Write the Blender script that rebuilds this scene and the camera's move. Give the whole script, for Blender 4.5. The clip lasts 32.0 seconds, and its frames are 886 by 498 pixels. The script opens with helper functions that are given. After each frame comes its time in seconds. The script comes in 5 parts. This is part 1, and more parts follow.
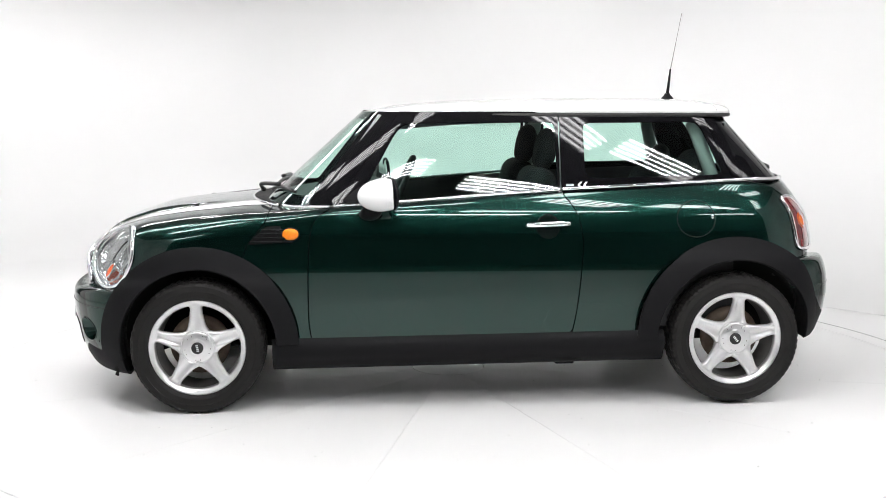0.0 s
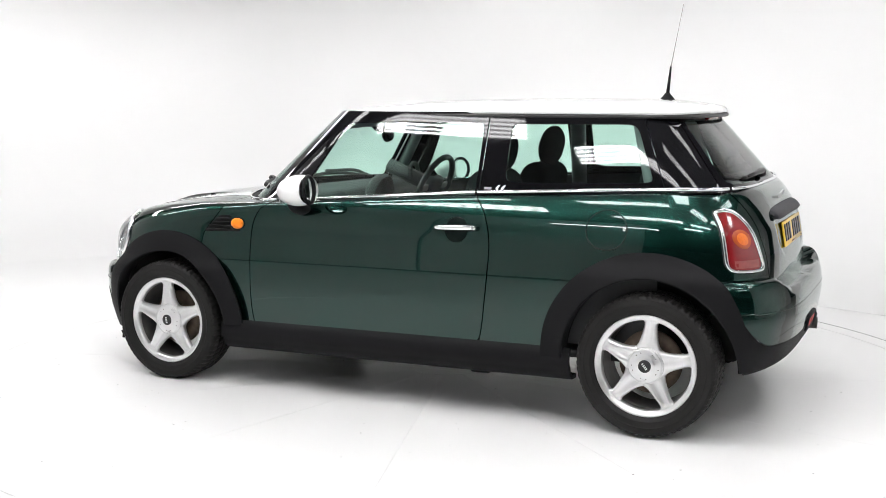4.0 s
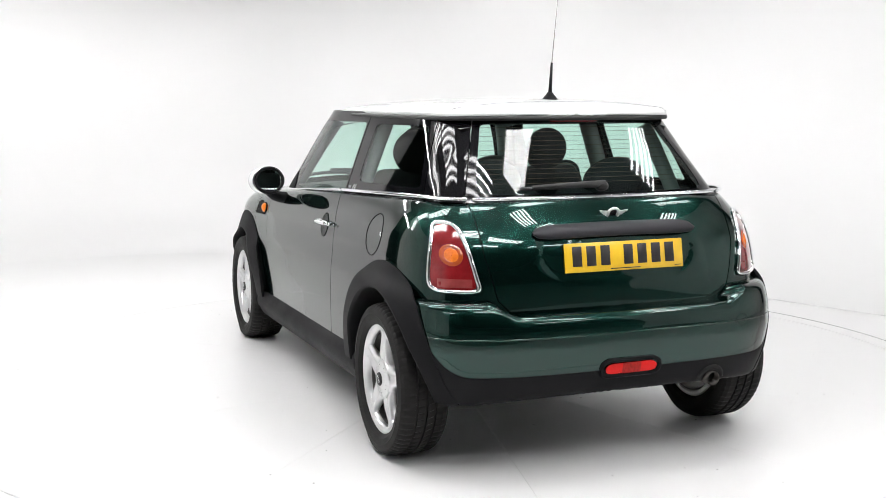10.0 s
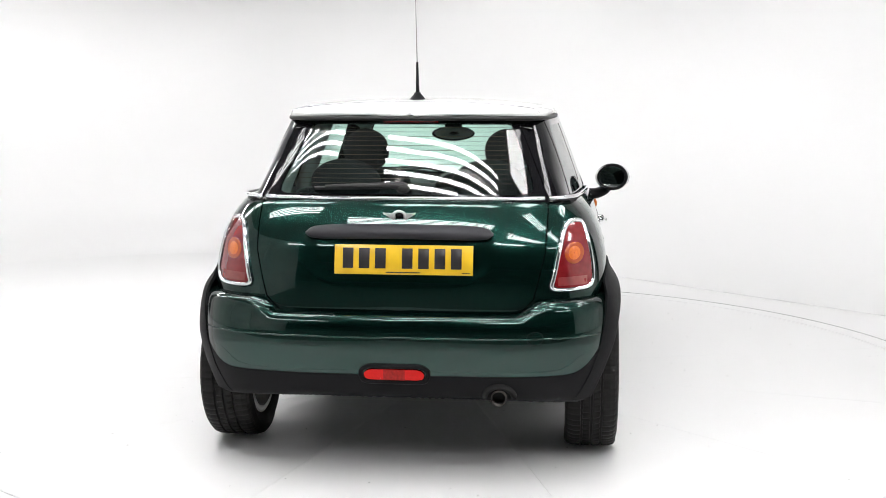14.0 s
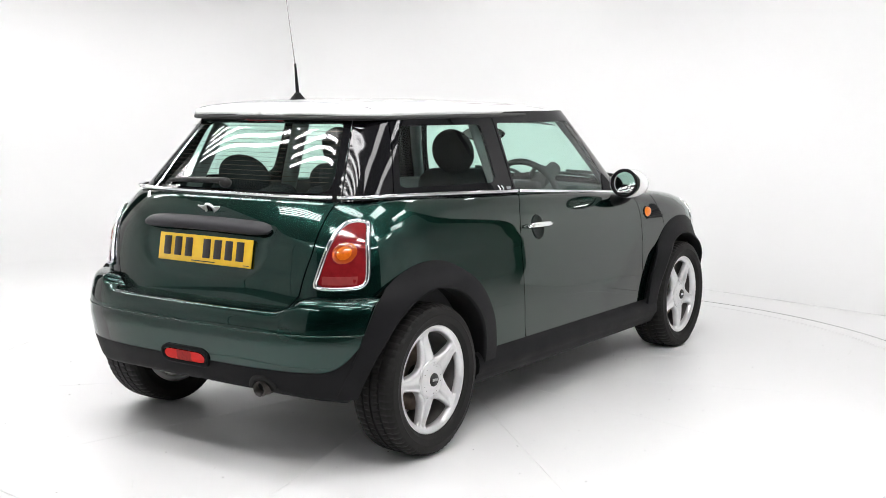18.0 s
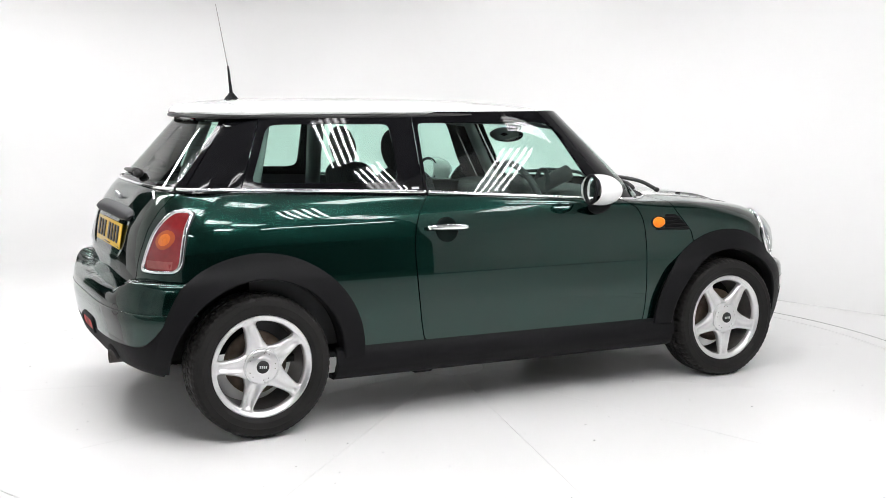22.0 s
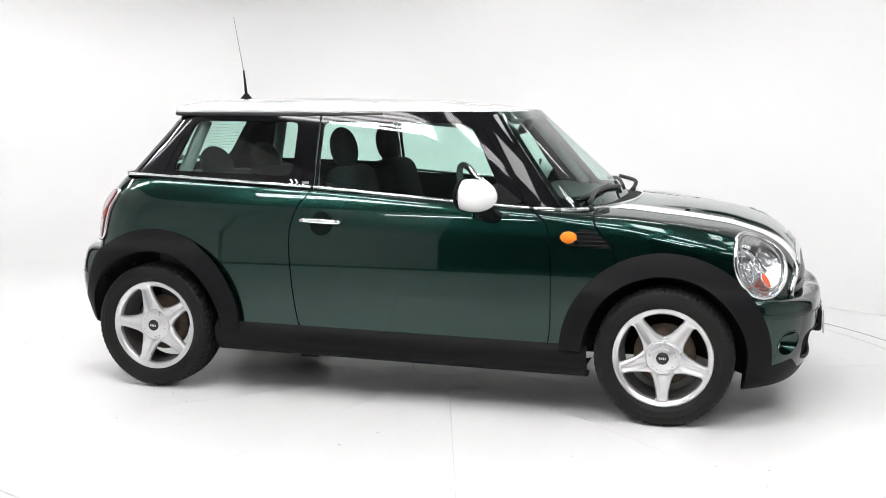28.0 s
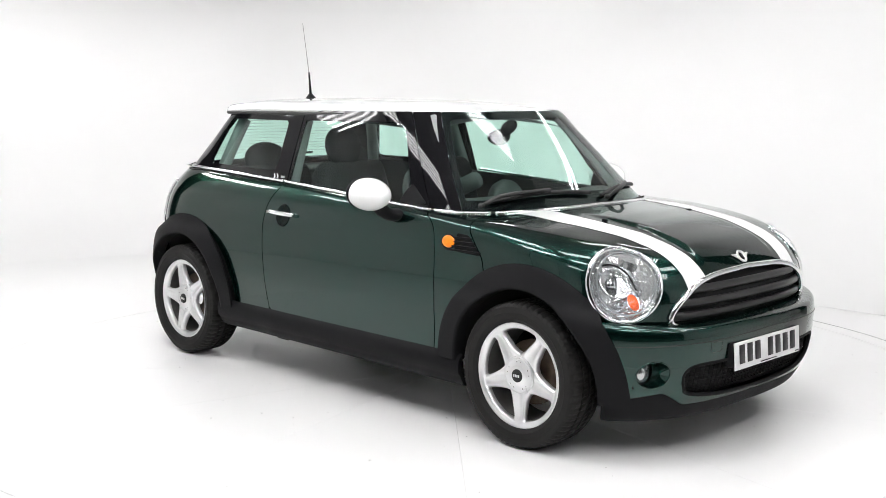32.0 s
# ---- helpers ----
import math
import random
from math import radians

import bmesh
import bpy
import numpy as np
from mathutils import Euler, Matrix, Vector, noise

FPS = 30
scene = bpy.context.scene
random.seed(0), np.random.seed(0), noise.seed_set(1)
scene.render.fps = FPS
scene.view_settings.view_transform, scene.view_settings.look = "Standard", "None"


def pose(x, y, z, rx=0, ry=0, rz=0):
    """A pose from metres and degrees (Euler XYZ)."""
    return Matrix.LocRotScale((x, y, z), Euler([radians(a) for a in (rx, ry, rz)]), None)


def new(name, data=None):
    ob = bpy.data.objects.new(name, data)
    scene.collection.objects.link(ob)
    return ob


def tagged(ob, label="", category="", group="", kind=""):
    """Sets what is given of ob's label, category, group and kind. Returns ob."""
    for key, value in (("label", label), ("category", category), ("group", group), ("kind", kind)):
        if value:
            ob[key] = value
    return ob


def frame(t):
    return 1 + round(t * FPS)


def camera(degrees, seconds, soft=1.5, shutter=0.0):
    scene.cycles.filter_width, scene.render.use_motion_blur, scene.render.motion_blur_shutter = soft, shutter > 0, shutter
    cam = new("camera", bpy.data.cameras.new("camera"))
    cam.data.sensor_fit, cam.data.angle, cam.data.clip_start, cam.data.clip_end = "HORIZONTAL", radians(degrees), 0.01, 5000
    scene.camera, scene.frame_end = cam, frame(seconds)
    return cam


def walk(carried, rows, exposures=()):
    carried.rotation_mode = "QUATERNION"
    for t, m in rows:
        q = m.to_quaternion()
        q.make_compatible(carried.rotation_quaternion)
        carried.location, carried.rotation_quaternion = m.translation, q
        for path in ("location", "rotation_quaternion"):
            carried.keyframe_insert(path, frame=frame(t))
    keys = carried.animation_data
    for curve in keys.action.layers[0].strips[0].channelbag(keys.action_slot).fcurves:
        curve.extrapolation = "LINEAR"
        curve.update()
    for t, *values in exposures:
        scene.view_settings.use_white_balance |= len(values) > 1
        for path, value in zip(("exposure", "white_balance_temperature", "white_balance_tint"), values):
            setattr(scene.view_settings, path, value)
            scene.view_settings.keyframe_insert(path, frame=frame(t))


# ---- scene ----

# ---------------------------------------------------------------- camera
cam = camera(42.62, 32.0, soft=0.8)
EYE = pose(0.0, -5.904, 1.4185, 90 - 7.61, 0.0, 0.266)
walk(cam, [(0.0, EYE), (32.0, EYE)])


def turn_at(t):
    """Heading of the turntable in degrees at t seconds."""
    s = (t - 16) / 16
    return 184.243 - 7.1515 * t - 0.0914 * s * s - 0.696 * (s ** 3 - s)


# ---------------------------------------------------------------- world
world = bpy.data.worlds.new("world")
scene.world = world
world.use_nodes = True
world.node_tree.nodes["Background"].inputs[0].default_value = (0.9, 0.95, 1.0, 1)
world.node_tree.nodes["Background"].inputs[1].default_value = 0.05
scene.view_settings.exposure = 0.0

# ---------------------------------------------------------------- materials


def nodes_of(name):
    m = bpy.data.materials.new(name)
    m.use_nodes = True
    return m, m.node_tree.nodes, m.node_tree.links, m.node_tree.nodes["Principled BSDF"]


def mat(name, color, rough=0.5, metal=0.0, vary=0.0, scale=8.0, bump=0.0, bump_scale=200.0, coat=0.0, coat_rough=0.03,
        ior=1.5, spec=0.5, rough_vary=0.0, emit=0.0, fine=0.0, tint=(1, 1, 1)):
    """A principled material, its colour and gloss broken up at two scales."""
    m, n, l, b = nodes_of(name)
    b.inputs["Base Color"].default_value = (*color, 1)
    b.inputs["Roughness"].default_value = rough
    b.inputs["Metallic"].default_value = metal
    b.inputs["Coat Weight"].default_value = coat
    b.inputs["Coat Roughness"].default_value = coat_rough
    b.inputs["IOR"].default_value = ior
    b.inputs["Specular IOR Level"].default_value = spec
    b.inputs["Specular Tint"].default_value = (*tint, 1)
    if emit:
        b.inputs["Emission Color"].default_value = (*color, 1)
        b.inputs["Emission Strength"].default_value = emit
    if vary or rough_vary or bump or fine:
        tc = n.new("ShaderNodeTexCoord")
        big = n.new("ShaderNodeTexNoise")
        big.inputs["Scale"].default_value = scale
        big.inputs["Detail"].default_value = 6
        l.new(tc.outputs["Object"], big.inputs["Vector"])
        small = n.new("ShaderNodeTexNoise")
        small.inputs["Scale"].default_value = bump_scale
        small.inputs["Detail"].default_value = 3
        l.new(tc.outputs["Object"], small.inputs["Vector"])
        if vary or fine:
            add = n.new("ShaderNodeMath")
            add.operation = "MULTIPLY_ADD"
            l.new(small.outputs["Fac"], add.inputs[0])
            add.inputs[1].default_value = fine
            mr = n.new("ShaderNodeMapRange")
            mr.inputs["From Min"].default_value, mr.inputs["From Max"].default_value = 0.25, 0.75
            mr.inputs["To Min"].default_value, mr.inputs["To Max"].default_value = 1 - vary - fine / 2, 1 + vary - fine / 2
            l.new(big.outputs["Fac"], mr.inputs["Value"])
            l.new(mr.outputs["Result"], add.inputs[2])
            mix = n.new("ShaderNodeVectorMath")
            mix.operation = "SCALE"
            mix.inputs[0].default_value = color
            l.new(add.outputs[0], mix.inputs["Scale"])
            l.new(mix.outputs[0], b.inputs["Base Color"])
        if rough_vary:
            rr = n.new("ShaderNodeMapRange")
            rr.inputs["From Min"].default_value, rr.inputs["From Max"].default_value = 0.3, 0.7
            rr.inputs["To Min"].default_value, rr.inputs["To Max"].default_value = max(0, rough - rough_vary), rough + rough_vary
            l.new(big.outputs["Fac"], rr.inputs["Value"])
            l.new(rr.outputs["Result"], b.inputs["Roughness"])
        if bump:
            bp = n.new("ShaderNodeBump")
            bp.inputs["Strength"].default_value = bump
            bp.inputs["Distance"].default_value = 0.001
            l.new(small.outputs["Fac"], bp.inputs["Height"])
            l.new(bp.outputs["Normal"], b.inputs["Normal"])
    return m


def glass(name, tint, ior=1.5, rough=0.0, boost=1.0):
    """A thin sheet of glass: tinted see-through with a Fresnel gloss."""
    m, n, l, b = nodes_of(name)
    n.remove(b)
    tr = n.new("ShaderNodeBsdfTransparent")
    tr.inputs["Color"].default_value = (*tint, 1)
    gl = n.new("ShaderNodeBsdfGlossy")
    gl.inputs["Roughness"].default_value = rough
    lw = n.new("ShaderNodeLayerWeight")
    lw.inputs["Blend"].default_value = 0.5
    pw = n.new("ShaderNodeMath")
    pw.operation, pw.inputs[1].default_value = "POWER", 5.0
    l.new(lw.outputs["Facing"], pw.inputs[0])
    fr = n.new("ShaderNodeMath")
    fr.operation, fr.inputs[1].default_value, fr.inputs[2].default_value = "MULTIPLY_ADD", 0.9, 0.066 * boost
    l.new(pw.outputs[0], fr.inputs[0])
    mx = n.new("ShaderNodeMixShader")
    l.new(fr.outputs[0], mx.inputs[0])
    l.new(tr.outputs[0], mx.inputs[1])
    l.new(gl.outputs[0], mx.inputs[2])
    l.new(mx.outputs[0], n["Material Output"].inputs["Surface"])
    return m


PAINT = mat("green_metallic_paint", (0.0054, 0.030, 0.024), 0.25, 0.90, vary=0.04, scale=3, bump_scale=1800, fine=0.5, coat=1.0, coat_rough=0.02, tint=(0.12, 0.30, 0.25))
WHITE = mat("white_paint", (0.80, 0.81, 0.80), 0.35, vary=0.02, scale=3, coat=1.0, coat_rough=0.03)
PLASTIC = mat("black_textured_plastic", (0.0068, 0.0068, 0.0076), 0.58, spec=0.12, vary=0.12, scale=6, bump=0.25, bump_scale=900, rough_vary=0.06)
GLOSS = mat("gloss_black", (0.005, 0.005, 0.006), 0.04, spec=0.24, vary=0.1)
DARK = mat("dark_void", (0.006, 0.006, 0.006), 0.9, vary=0.1)
RUBBER = mat("tyre_rubber", (0.013, 0.0125, 0.012), 0.62, spec=0.18, vary=0.2, scale=14, bump=0.2, bump_scale=400, rough_vary=0.08)
SEAL = mat("rubber_seal", (0.012, 0.012, 0.012), 0.5, vary=0.1)
CHROME = mat("chrome", (0.86, 0.87, 0.88), 0.06, 1.0, vary=0.02, rough_vary=0.02)
ALLOY = mat("silver_alloy_lacquer", (0.74, 0.74, 0.745), 0.33, 0.8, vary=0.05, scale=20, coat=0.6, coat_rough=0.08)
ALLOY_DARK = mat("dark_alloy", (0.13, 0.125, 0.12), 0.5, 0.4, vary=0.3, scale=15)
CAST = mat("rusty_brake_iron", (0.16, 0.12, 0.09), 0.6, 0.4, vary=0.4, scale=25, bump=0.3, bump_scale=120)
STEEL = mat("dull_steel", (0.32, 0.31, 0.30), 0.4, 0.9, vary=0.25, scale=20)
GLASS = glass("green_tinted_glass", (0.75, 0.93, 0.865))
CLEAR = glass("clear_lamp_lens", (0.95, 0.96, 0.96))
AMBER = mat("amber_lens", (0.92, 0.23, 0.004), 0.3, spec=0.3, vary=0.15, scale=90, coat=0.35)
AMBER_LAMP = mat("warm_amber_lens", (0.62, 0.13, 0.008), 0.15, vary=0.15, scale=90, coat=1.0)
AMBER_DARK = mat("deep_amber_lens", (0.36, 0.055, 0.008), 0.15, vary=0.1, scale=60, coat=1.0)
# rear fog lens has a faint glow added to brighten its red
FOG_RED = mat("bright_red_lens", (0.62, 0.010, 0.008), 0.45, spec=0.2, vary=0.1, scale=60, emit=0.05)
PINK = mat("pale_red_lens", (0.24, 0.04, 0.038), 0.15, vary=0.15, scale=40, coat=1.0)
RED = mat("red_lens", (0.18, 0.010, 0.012), 0.12, vary=0.2, scale=25, coat=1.0)
FLOOR = mat("white_painted_floor", (0.80, 0.80, 0.795), 0.30, vary=0.006, scale=0.7, bump=0.03, bump_scale=30, rough_vary=0.015)
WALL = mat("white_studio_wall", (0.835, 0.835, 0.83), 0.42, vary=0.012, scale=0.6, bump=0.05, bump_scale=60)
# for walls out of view, added to brighten reflections in paint and glass
UNSEEN_WALL = mat("unseen_pale_wall", (0.80, 0.80, 0.79), 0.8, vary=0.25, scale=0.5, bump=0.1, bump_scale=20)
HALL = mat("dark_hall_cladding", (0.15, 0.15, 0.15), 0.8, vary=0.3, scale=0.8)

# ---------------------------------------------------------------- mesh helpers


def mesh_ob(name, V, T, material, parent=None, label="", smooth=True):
    me = bpy.data.meshes.new(name)
    me.from_pydata([tuple(v) for v in np.asarray(V, float).tolist()], [], [tuple(t) for t in (T.tolist() if hasattr(T, "tolist") else T)])
    if smooth:
        me.shade_smooth()
    me.materials.append(material)
    me.update()
    ob = new(name, me)
    if parent:
        ob.parent = parent
    if label:
        ob["label"] = label
    return ob


def part(name, bm, material, parent, label="", smooth=True, m=None):
    """One bmesh as one mesh object under a thing or part."""
    bmesh.ops.recalc_face_normals(bm, faces=bm.faces)
    me = bpy.data.meshes.new(name)
    bm.to_mesh(me)
    bm.free()
    if smooth:
        me.shade_smooth()
    me.materials.append(material)
    ob = new(name, me)
    ob.parent = parent
    if m is not None:
        ob.matrix_basis = m
    if label:
        ob["label"] = label
    return ob


def smax(a, b, k):
    h = np.clip(0.5 + 0.5 * (a - b) / k, 0, 1)
    return b + (a - b) * h + k * h * (1 - h)


def prof(xs, vs, soft):
    """A smoothed curve through the pairs."""
    g = np.linspace(xs[0], xs[-1], 600)
    v = np.interp(g, xs, vs)
    w = max(1, int(soft / (xs[-1] - xs[0]) * 600))
    ker = np.hanning(2 * w + 3)
    ker /= ker.sum()
    pad = len(ker) // 2
    left = v[0] - (v[pad:0:-1] - v[0])
    right = v[-1] - (v[-2:-pad - 2:-1] - v[-1])
    v = np.convolve(np.concatenate([left, v, right]), ker, "valid")
    return lambda q: np.interp(q, g, v)


def outline(p, W, xf, af, nf, xr, ar, nr):
    """Signed measure of a plan outline with round front and rear corners."""
    x, ay = p[..., 0], np.abs(p[..., 1])
    q = np.where(x > 0, np.clip((x - xf + af) / af, 0, None) ** nf, np.clip((xr + ar - x) / ar, 0, None) ** nr)
    n = np.where(x > 0, nf, nr)
    return ((q + (ay / W) ** n) ** (1 / n) - 1) * W


def solve(F, O, D, far=3.0):
    lo, hi = np.zeros(len(O)), np.full(len(O), far)
    for _ in range(36):
        mid = (lo + hi) / 2
        inside = F(O + D * mid[:, None]) < 0
        lo, hi = np.where(inside, mid, lo), np.where(inside, hi, mid)
    return O + D * lo[:, None]


def grid_tris(nu, nv):
    i = np.arange(nu * nv).reshape(nu, nv)
    a, b, c, d = i[:-1, :-1].ravel(), i[1:, :-1].ravel(), i[1:, 1:].ravel(), i[:-1, 1:].ravel()
    return np.concatenate([np.stack([a, b, c], 1), np.stack([a, c, d], 1)])


def clip(V, T, g):
    """Cuts a triangle mesh along g = 0 and keeps what lies where g is positive."""
    keep = g > 0
    n = keep[T].sum(1)
    out = T[n == 3].tolist()
    verts, made = list(map(tuple, V)), {}

    def cut(a, b):
        key = (a, b) if a < b else (b, a)
        if key not in made:
            t = g[key[0]] / (g[key[0]] - g[key[1]])
            made[key] = len(verts)
            verts.append(tuple(V[key[0]] + (V[key[1]] - V[key[0]]) * t))
        return made[key]

    for tri in T[(n == 1) | (n == 2)].tolist():
        k = [keep[v] for v in tri]
        if sum(k) == 1:
            i = k.index(True)
            a, b, c = tri[i], tri[(i + 1) % 3], tri[(i + 2) % 3]
            out.append([a, cut(a, b), cut(a, c)])
        else:
            i = k.index(False)
            a, b, c = tri[i], tri[(i + 1) % 3], tri[(i + 2) % 3]
            ab, ac = cut(a, b), cut(a, c)
            out += [[ab, b, c], [ab, c, ac]]
    T2 = np.array(out, int).reshape(-1, 3)
    V2 = np.array(verts, float)
    used, inv = np.unique(T2, return_inverse=True)
    return V2[used], inv.reshape(-1, 3)


def clips(V, T, *fs):
    for f in fs:
        if len(T) == 0:
            break
        V, T = clip(V, T, f(V))
    return V, T


def weld(V, T, eps=1e-5):
    key = np.round(V / eps).astype(np.int64)
    _, first, inv = np.unique(key, axis=0, return_index=True, return_inverse=True)
    T = inv.reshape(-1)[T]
    ok = (T[:, 0] != T[:, 1]) & (T[:, 1] != T[:, 2]) & (T[:, 0] != T[:, 2])
    return V[first], T[ok]


def both(V, T):
    """A left half joined with its mirror image."""
    V = V.copy()
    V[np.abs(V[:, 1]) < 2e-4, 1] = 0
    return weld(np.concatenate([V, V * (1, -1, 1)]), np.concatenate([T, T[:, ::-1] + len(V)]), 2e-5)


def normals(V, T):
    fn = np.cross(V[T[:, 1]] - V[T[:, 0]], V[T[:, 2]] - V[T[:, 0]])
    n = np.zeros_like(V)
    for k in range(3):
        np.add.at(n, T[:, k], fn)
    return n / np.maximum(np.linalg.norm(n, axis=1, keepdims=True), 1e-12)


def thick(V, T, depth, bevel=0.0018):
    """Gives an open sheet a turned-in edge of that depth."""
    n = normals(V, T)
    e = np.concatenate([T[:, [0, 1]], T[:, [1, 2]], T[:, [2, 0]]])
    s = np.sort(e, 1)
    _, idx, cnt = np.unique(s, axis=0, return_index=True, return_counts=True)
    edge = e[idx[cnt == 1]]
    rim = np.unique(edge)
    pos = {v: i for i, v in enumerate(rim.tolist())}
    base, m = len(V), len(rim)
    V2 = np.concatenate([V, V[rim], V[rim] - n[rim] * depth])
    a = np.array([pos[v] for v in edge[:, 0].tolist()], int)
    b = np.array([pos[v] for v in edge[:, 1].tolist()], int)
    t1 = np.stack([base + a, base + m + a, base + b], 1)
    t2 = np.stack([base + b, base + m + a, base + m + b], 1)
    return V2, np.concatenate([T, t1, t2])


def panel(name, VT, material, parent, label="", depth=0.014):
    V, T = VT
    if depth:
        V, T = thick(V, T, depth)
    return mesh_ob(name, V, T, material, parent, label)


def mirror(VT):
    return VT[0] * (1, -1, 1), VT[1][:, ::-1]


def poly_gap(pts, closed=True):
    """Signed distance from a polygon in a plane: positive inside."""
    P = np.array(pts, float)
    Q = np.roll(P, -1, 0)

    def f(q):
        d = np.full(len(q), 1e9)
        inside = np.zeros(len(q), bool)
        for a, b in zip(P, Q):
            ab = b - a
            if ab @ ab < 1e-12:
                continue
            t = np.clip(((q - a) @ ab) / (ab @ ab), 0, 1)
            d = np.minimum(d, np.linalg.norm(q - a - t[:, None] * ab, axis=1))
            cross = ((a[1] > q[:, 1]) != (b[1] > q[:, 1])) & (q[:, 0] < (b[0] - a[0]) * (q[:, 1] - a[1]) / (b[1] - a[1] + 1e-12) + a[0])
            inside ^= cross
        return np.where(inside, d, -d)
    return f


def spline(pts, n=12):
    """A smooth line through points (Catmull-Rom), as an array."""
    P = np.array(pts, float)
    E = np.concatenate([[2 * P[0] - P[1]], P, [2 * P[-1] - P[-2]]])
    out = []
    for i in range(len(P) - 1):
        a, b, c, d = E[i:i + 4]
        for t in np.linspace(0, 1, n, endpoint=False):
            out.append(0.5 * (2 * b + (c - a) * t + (2 * a - 5 * b + 4 * c - d) * t ** 2 + (3 * b - a - 3 * c + d) * t ** 3))
    out.append(P[-1])
    return np.array(out)


def tube(path, r, sides=8, closed=False, flat=1.0, up=(0, 0, 1)):
    """A rod along a path; r is one radius or one per point."""
    P = np.array(path, float)
    n = len(P)
    rr = np.broadcast_to(np.asarray(r, float), (n,))
    t = np.roll(P, -1, 0) - np.roll(P, 1, 0) if closed else np.gradient(P, axis=0)
    t /= np.linalg.norm(t, axis=1, keepdims=True)
    a = np.cross(t, np.array(up, float))
    a /= np.maximum(np.linalg.norm(a, axis=1, keepdims=True), 1e-9)
    b = np.cross(t, a)
    ang = np.linspace(0, 2 * np.pi, sides, endpoint=False)
    V = (P[:, None] + rr[:, None, None] * (a[:, None] * np.cos(ang)[None, :, None] * flat + b[:, None] * np.sin(ang)[None, :, None])).reshape(-1, 3)
    F = []
    for i in range(n if closed else n - 1):
        for j in range(sides):
            k, j2 = (i + 1) % n, (j + 1) % sides
            F.append((i * sides + j, i * sides + j2, k * sides + j2, k * sides + j))
    if not closed:
        F += [tuple(range(sides))[::-1], tuple(range((n - 1) * sides, n * sides))]
    return V, F


def lathe(profile, sides=48, axis="y", closed=False):
    """Turns (radius, along) pairs about an axis."""
    V, F, n = [], [], len(profile)
    for i in range(sides):
        c, s = math.cos(2 * math.pi * i / sides), math.sin(2 * math.pi * i / sides)
        for r, h in profile:
            V.append((r * c, h, r * s) if axis == "y" else (r * c, r * s, h) if axis == "z" else (h, r * c, r * s))
    for i in range(sides):
        for j in range(n if closed else n - 1):
            a, b = i * n + j, i * n + (j + 1) % n
            c, d = (i + 1) % sides * n + (j + 1) % n, (i + 1) % sides * n + j
            F.append((a, b, c, d))
    return V, F


def box_bm(sx, sy, sz, bevel=0.0, seg=2, at=(0, 0, 0)):
    bm = bmesh.new()
    bmesh.ops.create_cube(bm, size=1)
    bmesh.ops.scale(bm, vec=(sx, sy, sz), verts=bm.verts)
    if bevel:
        bmesh.ops.bevel(bm, geom=bm.edges[:], offset=bevel, segments=seg, profile=0.5, affect="EDGES")
    bmesh.ops.translate(bm, vec=at, verts=bm.verts)
    return bm


def ball(rx, ry, rz, u=24, v=14, at=(0, 0, 0)):
    bm = bmesh.new()
    bmesh.ops.create_uvsphere(bm, u_segments=u, v_segments=v, radius=1)
    bmesh.ops.scale(bm, vec=(rx, ry, rz), verts=bm.verts)
    bmesh.ops.translate(bm, vec=at, verts=bm.verts)
    return bm


# ---------------------------------------------------------------- the car's surfaces
WID = prof([0.1, 0.20, 0.33, 0.50, 0.65, 0.80, 0.90, 0.98, 1.05, 1.2], [0.745, 0.770, 0.785, 0.797, 0.797, 0.784, 0.762, 0.722, 0.66, 0.5], 0.05)
NOSE = prof([0.1, 0.45, 0.53, 0.65, 0.74, 0.80, 0.90, 1.2], [1.74, 1.80, 1.825, 1.825, 1.80, 1.77, 1.69, 1.4], 0.05)
TAIL = prof([0.1, 0.45, 0.60, 0.75, 0.87, 0.95, 1.03, 1.2], [-1.62, -1.69, -1.708, -1.704, -1.682, -1.642, -1.588, -1.44], 0.05)
BELT = prof([-1.9, -1.55, -1.36, -0.96, -0.41, 0.08, 0.365, 0.62, 0.80, 1.056, 1.285, 1.488, 1.62, 1.72, 1.80, 1.9],
            [1.030, 1.036, 1.038, 1.023, 0.998, 0.962, 0.941, 0.922, 0.908, 0.896, 0.871, 0.838, 0.797, 0.751, 0.695, 0.60], 0.06)


def f_body(p):
    x, y, z = p[..., 0], p[..., 1], p[..., 2]
    side = outline(p, WID(z), NOSE(z), 0.66, 2.9, TAIL(z), 0.56, 3.7)
    top = z - BELT(x) - 0.034 * (1 - np.clip(np.abs(y) / 0.74, 0, 1.2) ** 2) * np.clip((x - 0.2) / 0.8, 0, 1)
    dome = np.clip((0.30 - 0.02 * np.clip(x - 1.2, 0, 1) - np.abs(y)) / 0.035, 0, 1)
    top = top - 0.014 * dome * dome * (3 - 2 * dome) * np.clip((x - 1.12) / 0.30, 0, 1) * np.clip((1.76 - x) / 0.10, 0, 1)
    k = 0.03 + 0.065 * np.clip((x - 0.7) / 0.6, 0, 1)
    low = 0.20 - z
    sm = lambda q: np.clip(q, 0, 1) ** 2 * (3 - 2 * np.clip(q, 0, 1))
    rec = sm((0.358 - 0.10 * np.clip((0.83 - z) / 0.11, 0, 1) ** 2 - np.abs(y)) / 0.05) * sm((z - 0.715) / 0.06) * sm((0.915 - z) / 0.02) * (x < -1.3)
    return smax(smax(side, top, k), low, 0.03) + 0.009 * rec


